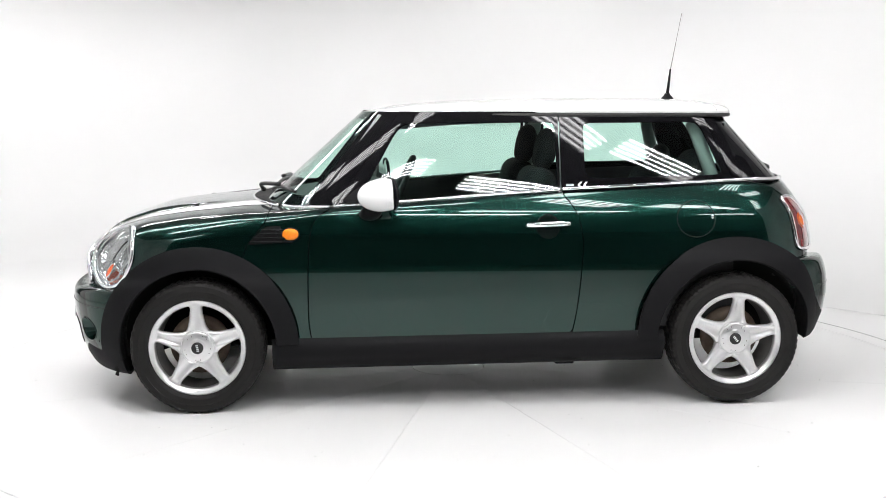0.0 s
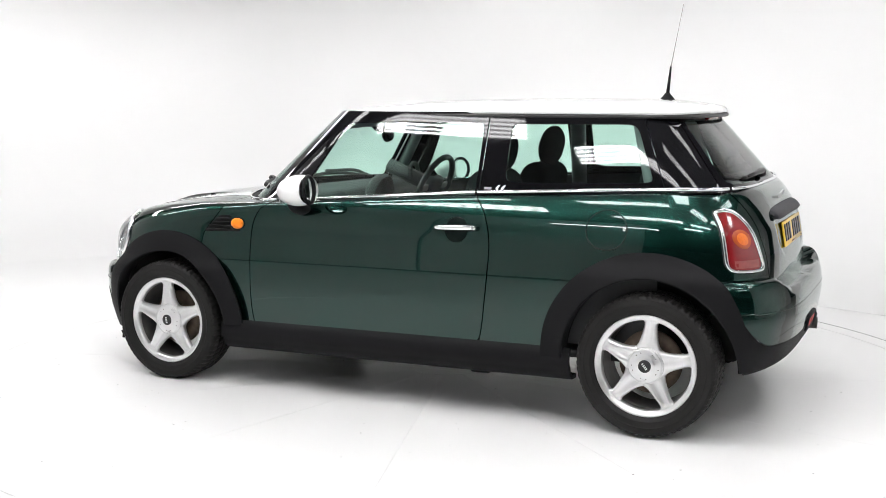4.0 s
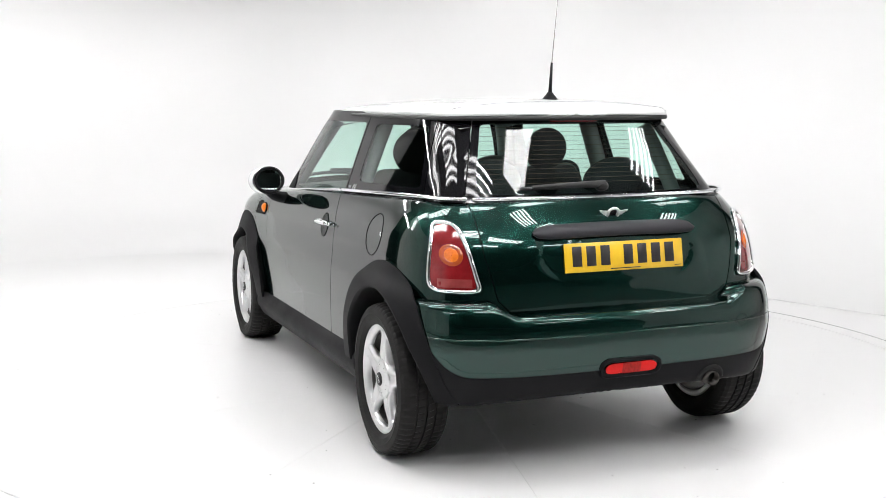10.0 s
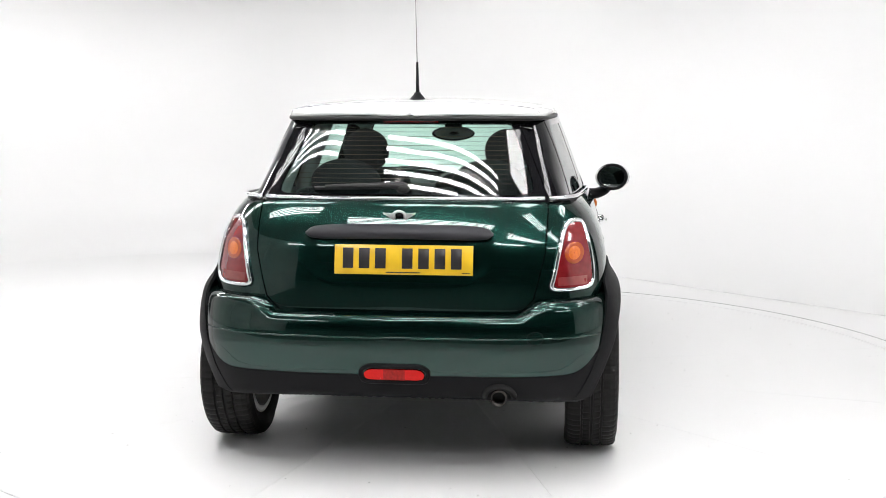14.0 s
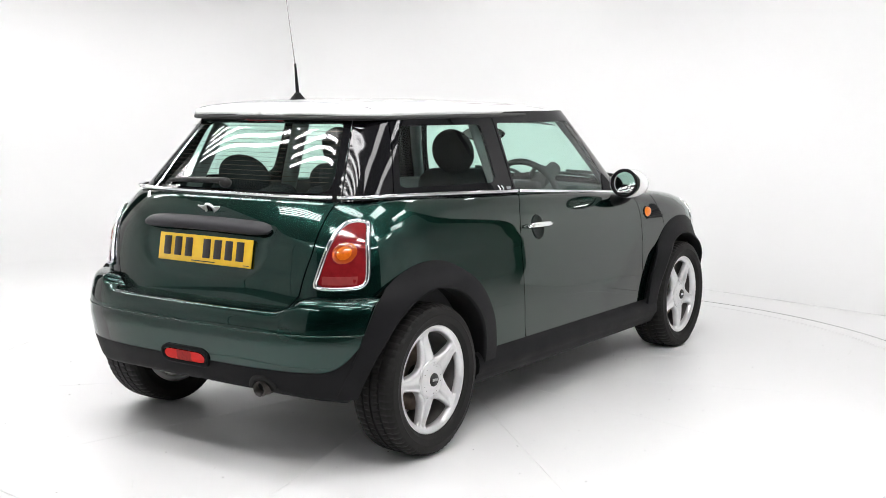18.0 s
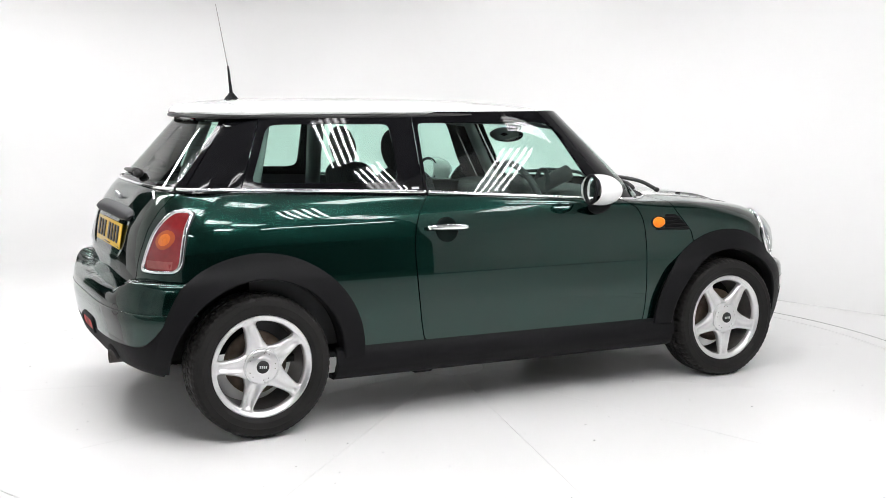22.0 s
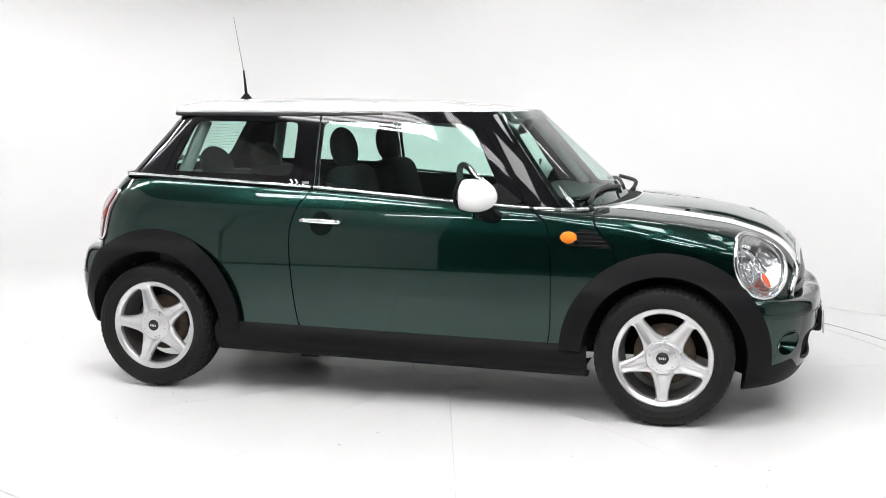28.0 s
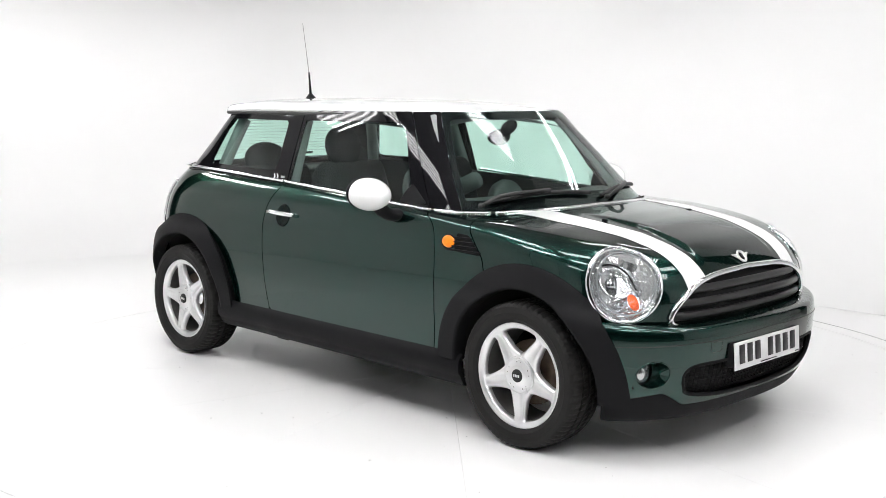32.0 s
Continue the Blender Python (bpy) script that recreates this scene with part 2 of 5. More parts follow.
FB_NOSE = prof([0.1, 0.16, 0.22, 0.30, 0.40, 0.48, 0.53, 0.57, 0.7], [1.76, 1.815, 1.850, 1.880, 1.897, 1.903, 1.898, 1.875, 1.80], 0.03)
FB_WID = prof([0.1, 0.2, 0.35, 0.5, 0.6], [0.76, 0.785, 0.80, 0.805, 0.795], 0.04)


def f_front_bumper(p):
    y, z = p[..., 1], p[..., 2]
    side = outline(p, FB_WID(z), FB_NOSE(z), 0.66, 2.9, TAIL(z), 0.58, 3.4)
    return smax(smax(side, z - 0.538 - 0.03 * np.clip((np.abs(y) - 0.45) / 0.35, 0, 1), 0.03), 0.150 - z, 0.03)


RB_TAIL = prof([0.1, 0.24, 0.30, 0.40, 0.50, 0.58, 0.63, 0.7], [-1.65, -1.71, -1.752, -1.786, -1.801, -1.797, -1.784, -1.76], 0.03)
RB_WID = prof([0.1, 0.25, 0.35, 0.5, 0.62, 0.7], [0.765, 0.785, 0.80, 0.812, 0.808, 0.795], 0.04)


def f_rear_bumper(p):
    y, z = p[..., 1], p[..., 2]
    side = outline(p, RB_WID(z), NOSE(z), 0.66, 2.9, RB_TAIL(z), 0.54, 3.7)
    dip = np.clip((0.53 - np.abs(y)) / 0.07, 0, 1)
    dip = dip * dip * (3 - 2 * dip)
    return smax(smax(side, z - 0.675 + 0.05 * dip, 0.035), 0.305 - 0.045 * np.clip((np.abs(y) - 0.25) / 0.5, 0, 1) ** 2 - z, 0.03)


def shell(F, org_z, xr, xf, n_rear, n_mid, n_front, phis):
    """Half a shell: rays from a spine, fanning out at both ends."""
    rows = [(xr, -a) for a in np.linspace(90, 90 / n_rear, n_rear)] + [(x, 0.0) for x in np.linspace(xr, xf, n_mid)] + [(xf, a) for a in np.linspace(90 / n_front, 90, n_front)]
    st = np.array(rows)
    al, ph = np.radians(st[:, 1])[:, None], np.radians(np.asarray(phis))[None, :]
    D = np.stack([np.sin(al) + 0 * ph, np.cos(al) * np.sin(ph), np.cos(al) * np.cos(ph)], -1).reshape(-1, 3)
    O = np.stack([np.repeat(st[:, 0], len(phis)), np.zeros(len(D)), np.full(len(D), org_z)], -1)
    V = solve(F, O, D)
    V[np.abs(D[:, 1]) < 1e-9, 1] = 0
    T = grid_tris(len(st), len(phis))
    return weld(V, T, 1e-6)


PHIS = np.concatenate([np.linspace(0, 50, 40, endpoint=False), np.linspace(50, 125, 80, endpoint=False), np.linspace(125, 180, 24)])


def out_facing(V, T):
    c = V[T].mean(1)
    fn = np.cross(V[T[:, 1]] - V[T[:, 0]], V[T[:, 2]] - V[T[:, 0]])
    ref = c - np.stack([np.clip(c[:, 0], -1, 1), 0 * c[:, 0], 0 * c[:, 0] + 0.5], 1)
    return (V, T) if (fn * ref).sum() > 0 else (V, T[:, ::-1])


BODY = out_facing(*shell(f_body, 0.52, -1.15, 1.15, 50, 120, 64, PHIS))



def f_ring(p):
    """Plan outline of the belt line: round the foot of the glass and the scuttle."""
    rear_in = 0.045 * np.clip((-p[..., 0] - 0.3) / 1.0, 0, 1) ** 2
    return outline(p, 0.716 - rear_in, 1.035, 0.60, 2.5, -1.570, 0.35, 3.6)


# glasshouse: outline by height
G0, G1 = 0.94, 1.345


def f_green(p, grow=0.0):
    s = (p[..., 2] - G0) / (G1 - G0)
    W = 0.712 - 0.135 * s - 0.012 * s * s + grow
    xf, xr = 0.942 - 0.450 * s + grow, -1.642 + 0.352 * s - grow
    rear_in = 0.05 * np.clip((-p[..., 0] - 0.3) / 1.0, 0, 1) ** 2
    q = np.clip(s, 0, 1)
    return outline(p, W - rear_in, xf, 0.60 - 0.09 * q, 2.95 + 0.5 * q, xr, 0.35, 3.6)


def green_shell(F, z0, z1, nz):
    st = np.array([(-1.0, -a) for a in np.linspace(90, 2.5, 36)] + [(x, 0.0) for x in np.linspace(-1.0, 0.1, 56)] + [(0.1, a) for a in np.linspace(2, 90, 46)])
    zs = np.linspace(z0, z1, nz)
    al = np.radians(st[:, 1])
    D = np.repeat(np.stack([np.sin(al), np.cos(al), 0 * al], -1), nz, 0)
    O = np.stack([np.repeat(st[:, 0], nz), np.zeros(len(D)), np.tile(zs, len(st))], -1)
    V = solve(F, O, D)
    V[np.abs(np.abs(D[:, 0]) - 1) < 1e-9, 1] = 0
    return out_facing(*weld(V, grid_tris(len(st), nz), 1e-6))


GREEN = green_shell(f_green, 0.88, 1.352, 34)

ROOF_TOP = prof([-1.6, -1.40, -1.277, -1.097, -0.561, 0.026, 0.317, 0.49, 0.7], [1.34, 1.366, 1.394, 1.412, 1.417, 1.403, 1.380, 1.345, 1.29], 0.08)


def f_roof(p, grow=0.0):
    x, y, z = p[..., 0], p[..., 1], p[..., 2]
    W = 0.578 + grow - 0.05 * np.clip((-x - 0.3) / 1.0, 0, 1) ** 2
    side = outline(p, W, 0.512 + grow, 0.50, 3.4, -1.338 - grow, 0.34, 4.2)
    top = z - ROOF_TOP(x) + 0.028 * (np.abs(y) / 0.5) ** 2.5
    return smax(smax(side, top, 0.045), 1.343 - z, 0.008)


ROOF = out_facing(*shell(f_roof, 1.352, -1.0, 0.1, 34, 56, 40, np.concatenate([np.linspace(0, 80, 40, endpoint=False), np.linspace(80, 110, 12), [140, 180]])))

# ---------------------------------------------------------------- the car
car = tagged(new("car"), "dark green hatchback car with white roof and bonnet stripes", "car")
FH, RH = np.array([1.2335, 0.300]), np.array([-1.2335, 0.308])


def arch(hub, r):
    return lambda V: np.hypot(V[:, 0] - hub[0], V[:, 2] - hub[1]) - r


def side_poly(pts, gap=0.0):
    f = poly_gap(pts)
    return lambda V: f(V[:, [0, 2]]) - gap


GAP = 0.0025
DOOR = np.concatenate([spline([(0.62, 1.0), (0.625, 0.93), (0.70, 0.87), (0.73, 0.745), (0.735, 0.44), (0.721, 0.312)]),
                       spline([(-0.473, 0.342), (-0.492, 0.45), (-0.511, 0.629), (-0.517, 0.785), (-0.487, 0.902), (-0.430, 0.985), (-0.42, 1.05)])])
BONNET_LINE = [(0.90, 1.2), (0.90, 0.93), (0.925, 0.86), (1.01, 0.755), (1.05, 0.60), (1.05, -1), (2.2, -1), (2.2, 1.2)]
left = BODY
cabin = lambda V: f_ring(V) + 0.004
upper = lambda z: (lambda V: V[:, 2] - z)
door_f, bonnet_f = side_poly(DOOR), side_poly(BONNET_LINE)

HEAD_C = np.array([1.655, 0.600, 0.700])
HEAD_N = np.array([0.76, 0.50, 0.50])
HEAD_N /= np.linalg.norm(HEAD_N)
HEAD_U = np.array([-0.55, -0.08, 0.82])
HEAD_U -= HEAD_N * (HEAD_U @ HEAD_N)
HEAD_U /= np.linalg.norm(HEAD_U)
HEAD_S = np.cross(HEAD_U, HEAD_N)
HEAD_C = HEAD_C + HEAD_S * 0.046 + HEAD_U * 0.018


def head_gap(ru, rs):
    def f(V):
        d = V - HEAD_C
        return (np.hypot(d @ HEAD_U / ru, d @ HEAD_S / rs) - 1) * rs + 10 * (d @ HEAD_N < -0.25)
    return f


GRILLE = np.concatenate([spline([(0.0, 0.724), (0.25, 0.713), (0.385, 0.684), (0.468, 0.632), (0.512, 0.572), (0.495, 0.536), (0.40, 0.520), (0.0, 0.510)], 8)])
GRILLE = np.concatenate([GRILLE, GRILLE[::-1] * (-1, 1)])
grille_f = poly_gap(GRILLE)

bonnet = clips(*left, lambda V: bonnet_f(V) - GAP, arch(FH, 0.445), upper(0.535), head_gap(0.152, 0.140), cabin,
               lambda V: np.where(V[:, 0] > 1.6, -grille_f(V[:, 1:]), 1.0))
panel("bonnet", both(*bonnet), PAINT, car, "dark green clamshell bonnet")
wing = clips(*left, lambda V: -bonnet_f(V) - GAP, lambda V: -door_f(V) - GAP, lambda V: V[:, 0] - 0.3, arch(FH, 0.445), upper(0.30), cabin)
door = clips(*left, lambda V: door_f(V) - GAP, upper(0.30), cabin)
TAILGATE = [(0, 1.2), (0.560, 1.2), (0.556, 1.04), (0.546, 0.842), (0.505, 0.675), (0.43, 0.60), (0, 0.59)]
gate_f = poly_gap(TAILGATE + [(-a, b) for a, b in TAILGATE[::-1]])
is_gate = lambda V: np.where(V[:, 0] < -1.35, gate_f(V[:, 1:]), -1.0)
LAMP = spline([(0.652, 0.957), (0.629, 0.949), (0.613, 0.918), (0.598, 0.85), (0.580, 0.76), (0.572, 0.727), (0.580, 0.712), (0.62, 0.708), (0.685, 0.710), (0.714, 0.717),
               (0.725, 0.742), (0.721, 0.80), (0.708, 0.87), (0.691, 0.925), (0.677, 0.950), (0.652, 0.957)], 6)[:-1]
lamp_f = poly_gap(LAMP)
is_lamp = lambda V: np.where(V[:, 0] < -1.35, lamp_f(V[:, 1:]), -1.0)
quarter = clips(*left, lambda V: -is_lamp(V), lambda V: -door_f(V) - GAP, lambda V: 0.0 - V[:, 0], lambda V: -is_gate(V) - GAP, arch(RH, 0.465), upper(0.30), cabin)
gate = clips(*left, lambda V: is_gate(V) - GAP, upper(0.55), cabin)
for side_name, flip in (("left", False), ("right", True)):
    for nm, vt in (("front_wing", wing), ("door", door), ("rear_quarter_panel", quarter)):
        panel(nm, mirror(vt) if flip else vt, PAINT, car)
panel("tailgate", both(*gate), PAINT, car)

FBUMP = out_facing(*shell(f_front_bumper, 0.38, -1.0, 1.15, 6, 60, 64, PHIS))
RBUMP = out_facing(*shell(f_rear_bumper, 0.45, -1.15, 1.0, 60, 60, 6, PHIS))
FOG_C = np.array([0.617, 0.358])
fog_hole = lambda V: np.where(V[:, 0] > 1.5, np.hypot(V[:, 1] - FOG_C[0], V[:, 2] - FOG_C[1]) - 0.054, 1.0)
LOWG = np.array(spline([(0.0, 0.388), (0.35, 0.390), (0.47, 0.382), (0.505, 0.350), (0.495, 0.300), (0.46, 0.268), (0.3, 0.245), (0.0, 0.236)], 8))
LOWG = np.concatenate([LOWG, LOWG[::-1] * (-1, 1)])
low_f = poly_gap(LOWG)
low_hole = lambda V: np.where(V[:, 0] > 1.5, -low_f(V[:, 1:]), 1.0)
chin = lambda V: 0.222 + 0.060 * np.clip((np.abs(V[:, 1]) - 0.47) / 0.10, 0, 1) - 0.045 * np.clip((np.abs(V[:, 1]) - 0.58) / 0.22, 0, 1)
fb = clips(*FBUMP, lambda V: V[:, 0] - 1.45, arch(FH, 0.43), fog_hole, low_hole, lambda V: V[:, 2] - chin(V))
panel("front_bumper", both(*fb), PAINT, car)
fv = clips(*FBUMP, lambda V: V[:, 0] - 1.45, arch(FH, 0.36), low_hole, lambda V: chin(V) - 0.003 - V[:, 2])
panel("front_valance", both(*fv), PLASTIC, car)
rb_low = lambda V: V[:, 2] - 0.405 - 0.155 * np.clip((np.abs(V[:, 1]) - 0.60) / 0.18, 0, 1) ** 3
rb = clips(*RBUMP, lambda V: -1.45 - V[:, 0], arch(RH, 0.40), rb_low)
panel("rear_bumper", both(*rb), PAINT, car)
rv = clips(*RBUMP, lambda V: -1.45 - V[:, 0], arch(RH, 0.38), lambda V: -rb_low(V) - 0.003)
panel("rear_valance", both(*rv), PLASTIC, car)


def flare(hub, r0, r1, bulge, z_ahead, z_behind):
    """Plastic wheel-arch trim: a band of the body side, raised and rolled over at the wheel."""
    n_a, n_r = 90, 16
    V = []
    a0, a1 = (math.degrees(math.asin((z - hub[1]) / r1)) for z in (z_ahead, z_behind))
    for a in np.radians(np.linspace(a0, 180 - a1, n_a)):
        for j in range(n_r):
            s = j / (n_r - 1)
            far = max(0.0, -math.cos(a) - 0.68) if hub[0] < 0 else 0.0
            q1 = r1 - 0.16 * far - (0.016 * (1 - math.sin(a)) ** 2 if hub[0] < 0 and math.cos(a) > 0 else 0.0)
            r = q1 + (r0 - q1) * min(1.0, s * 1.12)
            V.append((hub[0] + r * math.cos(a), 0, max(0.17, hub[1] + r * math.sin(a)), s))
    V = np.array(V)
    O = np.stack([V[:, 0], 0 * V[:, 0], V[:, 2]], 1)
    F = (lambda p: -smax(-f_body(p), -(f_front_bumper(p) if hub[0] > 0 else f_rear_bumper(p)), 0.09))
    P = solve(F, O, np.tile([0.0, 1.0, 0.0], (len(O), 1)))
    s = V[:, 3]
    P[:, 1] = np.maximum(P[:, 1], 0.55)
    rise = np.clip((V[:, 2] - 0.30) / 0.25, 0, 1)
    P[:, 1] += 0.004 + bulge * (0.25 + 0.75 * rise * rise * (3 - 2 * rise)) * np.minimum(1, s * 1.12) ** 0.8 - 0.075 * np.clip((s - 0.90) / 0.10, 0, 1) ** 1.5
    return out_facing(P, grid_tris(n_a, n_r))


for hub, r0, r1, bl, za, zb in ((FH, 0.352, 0.455, 0.026, 0.21, 0.31), (RH, 0.366, 0.474, 0.017, 0.31, 0.29)):
    vt = flare(hub, r0, r1, bl, za, zb)
    panel("wheel_arch_trim", vt, PLASTIC, car, depth=0.012)
    panel("wheel_arch_trim", mirror(vt), PLASTIC, car, depth=0.012)


def sill():
    xs = np.linspace(0.90, -0.90, 60)
    sec = [(0.785, 0.345), (0.800, 0.335), (0.812, 0.318), (0.816, 0.29), (0.812, 0.262), (0.800, 0.250), (0.795, 0.235), (0.780, 0.210), (0.755, 0.197), (0.70, 0.195)]
    V = [(x, y, z + 0.02 * (0.9 - x) / 1.8 - 0.014) for x in xs for y, z in sec]
    return out_facing(np.array(V), grid_tris(len(xs), len(sec)))


vt = sill()
panel("sill", vt, PLASTIC, car, depth=0.02)
panel("sill", mirror(vt), PLASTIC, car, depth=0.02)

# dark inner tub, under floor and wheel housings
tub = clips(*BODY, head_gap(0.157, 0.145), lambda V: -is_lamp(V), arch(FH, 0.36), arch(RH, 0.375), cabin, lambda V: 1.02 - V[:, 2], lambda V: V[:, 2] - np.where(V[:, 0] < -1.0, 0.36, 0.0))
tub = (tub[0] - normals(*tub) * 0.022, tub[1])
mesh_ob("inner_body_shell", *both(*tub), DARK, car)

# ---- glasshouse


def line_gap(a, b):
    """Positive on the front side of the line a-b in the side view (x, z)."""
    a, b = np.array(a), np.array(b)
    d = b - a
    n = np.array([d[1], -d[0]])
    n = n / np.linalg.norm(n)
    n = n if n[0] > 0 else -n
    return lambda V: (V[:, [0, 2]] - a) @ n


above = lambda V: V[:, 2] - BELT(V[:, 0]) + 0.015
ws_edge = line_gap((0.437, 1.321), (0.742, 0.936))
a_rear = line_gap((0.335, 1.323), (0.615, 0.924))
b_post = line_gap((-0.432, 1.33), (-0.428, 0.95))
c_post = line_gap((-1.135, 1.333), (-1.255, 1.035))
rear_edge = lambda V: np.where(V[:, 0] < -1.0, 0.417 + (1.345 - V[:, 2]) * 0.44 - np.abs(V[:, 1]), -1.0)
screen = clips(*GREEN, lambda V: ws_edge(V) - 0.002, lambda V: V[:, 2] - 0.925)
panel("windscreen", both(*screen), GLASS, car, depth=0)
a_pil = clips(*GREEN, lambda V: -ws_edge(V), a_rear, above)
dglass = clips(*GREEN, lambda V: -a_rear(V) - 0.003, lambda V: b_post(V) - 0.004, above)
qglass = clips(*GREEN, lambda V: -b_post(V) - 0.004, lambda V: c_post(V) - 0.002, above)
c_pil = clips(*GREEN, lambda V: -c_post(V) - 0.002, lambda V: -rear_edge(V) - 0.002, above)
rglass = clips(*GREEN, lambda V: rear_edge(V) - 0.002, above)
for flip in (False, True):
    m_ = mirror if flip else (lambda q: q)
    panel("windscreen_pillar", m_(a_pil), GLOSS, car, depth=0.03)
    panel("door_glass", m_(dglass), GLASS, car, depth=0)
    panel("quarter_glass", m_(qglass), GLASS, car, depth=0)
    panel("rear_pillar", m_(c_pil), GLOSS, car, depth=0.03)
panel("rear_glass", both(*rglass), GLASS, car, depth=0)

panel("roof", both(*ROOF), WHITE, car, "white painted roof panel", depth=0)


def ring_at(F, z_of, off, n_rear=40, n_mid=60, n_front=50, xr=-1.0, xf=0.1):
    """A closed line round the left half of an outline at a given height."""
    st = [(xr, -a) for a in np.linspace(90, 2, n_rear)] + [(x, 0.0) for x in np.linspace(xr, xf, n_mid)] + [(xf, a) for a in np.linspace(2, 90, n_front)]
    st = np.array(st)
    al = np.radians(st[:, 1])
    D = np.stack([np.sin(al), np.cos(al), 0 * al], -1)
    O = np.stack([st[:, 0], 0 * al, np.full(len(al), z_of(0.0))], -1)
    P = O
    for _ in range(3):
        P = solve(F, O, D)
        O[:, 2] = z_of(P[:, 0])
    P = solve(F, O, D)
    return P + D * off


def loop_both(P):
    return np.concatenate([P, (P * (1, -1, 1))[::-1][1:-1]])


rail = loop_both(ring_at(lambda p: f_roof(np.concatenate([p[..., :2], np.full(p.shape[:-1] + (1,), 1.36)], -1)), lambda x: 1.336 + 0 * x, -0.004))
mesh_ob("roof_rail", *tube(rail, 0.010, 8, True), SEAL, car, "black seal under the roof edge")

# ---- wheels


def make_wheel(spin, badge, load):
    """One wheel, its outer face towards +y, the centre at the origin."""
    rim = [(0.205, -0.09), (0.212, -0.085), (0.214, 0.05), (0.2185, 0.075), (0.2185, 0.082), (0.213, 0.084), (0.209, 0.080), (0.198, 0.077), (0.192, 0.070), (0.191, 0.050), (0.188, -0.05), (0.186, -0.09)]
    V, F = lathe(rim, 64, closed=True)
    w = mesh_ob("wheel", V, F, ALLOY, None)
    tyre = [(0.209, -0.085), (0.225, -0.096), (0.255, -0.103), (0.283, -0.098), (0.295, -0.088), (0.3015, -0.070), (0.3030, -0.044), (0.3030, -0.043), (0.2955, -0.041), (0.2955, -0.034),
            (0.3035, -0.032), (0.3040, -0.006), (0.2965, -0.004), (0.2965, 0.004), (0.3040, 0.006), (0.3035, 0.032), (0.2955, 0.034), (0.2955, 0.041), (0.3030, 0.043), (0.3030, 0.044),
            (0.3015, 0.070), (0.295, 0.088), (0.283, 0.098), (0.264, 0.102), (0.260, 0.1035), (0.256, 0.102), (0.235, 0.098), (0.2195, 0.087), (0.2165, 0.080)]
    TV, TF = lathe(tyre, 192)
    TV = np.array(TV)
    ring = np.repeat(np.arange(192), len(tyre))
    rad = np.hypot(TV[:, 0], TV[:, 2])
    shoulder = (np.abs(TV[:, 1]) > 0.0425) & (np.abs(TV[:, 1]) < 0.09) & (rad > 0.29)
    inner = (np.abs(TV[:, 1]) > 0.008) & (np.abs(TV[:, 1]) < 0.033) & (rad > 0.30)
    cut = np.where(shoulder & (ring % 3 == 0), 0.003, 0) + np.where(inner & ((ring + np.where(TV[:, 1] > 0, 1, 2)) % 3 == 0), 0.006, 0)
    TV[:, 0] *= 1 - cut / rad
    TV[:, 2] *= 1 - cut / rad
    TV[:, 1] *= 1 + 0.10 * np.clip((-TV[:, 2] - 0.25) / 0.05, 0, 1)
    TV[:, 2] = np.maximum(TV[:, 2], -load)
    mesh_ob("tyre", TV, TF, RUBBER, w, "black road tyre with grooved tread", smooth=False)
    mesh_ob("brake_disc", *lathe([(0.05, -0.01), (0.135, -0.01), (0.135, -0.03), (0.05, -0.03)], 48, closed=True), CAST, w)
    mesh_ob("barrel", *lathe([(0.183, -0.09), (0.1875, 0.055)], 64), ALLOY_DARK, w)
    for i in range(5):
        a = math.radians(spin + 72 * i)
        bm = bmesh.new()
        secs = [(0.03, 0.060, 0.062, 0.03), (0.066, 0.060, 0.068, 0.03), (0.074, 0.052, 0.071, 0.03), (0.084, 0.0455, 0.074, 0.03), (0.098, 0.0395, 0.0765, 0.03), (0.115, 0.035, 0.078, 0.03), (0.135, 0.0315, 0.078, 0.03), (0.155, 0.0285, 0.077, 0.028), (0.172, 0.0265, 0.0765, 0.027), (0.182, 0.0275, 0.0765, 0.026), (0.189, 0.034, 0.0765, 0.024), (0.194, 0.047, 0.0765, 0.022), (0.201, 0.062, 0.0765, 0.018)]
        loops = []
        for r, hw, top, th in secs:
            e = 0.011 * min(1.0, max(0.0, (r - 0.07) / 0.03)) * min(1.0, max(0.0, (0.190 - r) / 0.012))
            w1, w0 = 0.6 * min(hw, 0.031), 0.36 * min(hw, 0.031)
            pts = [(-hw, top - th), (-hw, top - 0.010), (-hw + 0.006, top - 0.002), (-w1, top), (-w0, top - e), (0, top - e * 1.15), (w0, top - e), (w1, top), (hw - 0.006, top - 0.002), (hw, top - 0.010), (hw, top - th)]
            loops.append([bm.verts.new((r * math.cos(a) - q * math.sin(a), h, r * math.sin(a) + q * math.cos(a))) for q, h in pts])
        for A, B in zip(loops, loops[1:]):
            for k in range(len(A) - 1):
                bm.faces.new((A[k], A[k + 1], B[k + 1], B[k]))
        part("spoke", bm, ALLOY, w)
    mesh_ob("hub", *lathe([(0.0005, 0.084), (0.034, 0.084), (0.041, 0.081), (0.045, 0.0785), (0.066, 0.0775), (0.0705, 0.0765), (0.072, 0.0735), (0.0735, 0.0735), (0.075, 0.0765), (0.078, 0.0745), (0.080, 0.05)], 40), ALLOY, w)
    mesh_ob("centre_cap", *lathe([(0.0005, 0.090), (0.0245, 0.090), (0.027, 0.087), (0.027, 0.08)], 28), SEAL, w, "black badge cap with plain bars")
    for k in range(4):
        part("bar", box_bm(0.0055, 0.001, 0.011, at=(-0.0129 + 0.0086 * k, 0.0905, 0.0)), ALLOY, w, m=pose(0, 0, 0, 0, badge, 0))
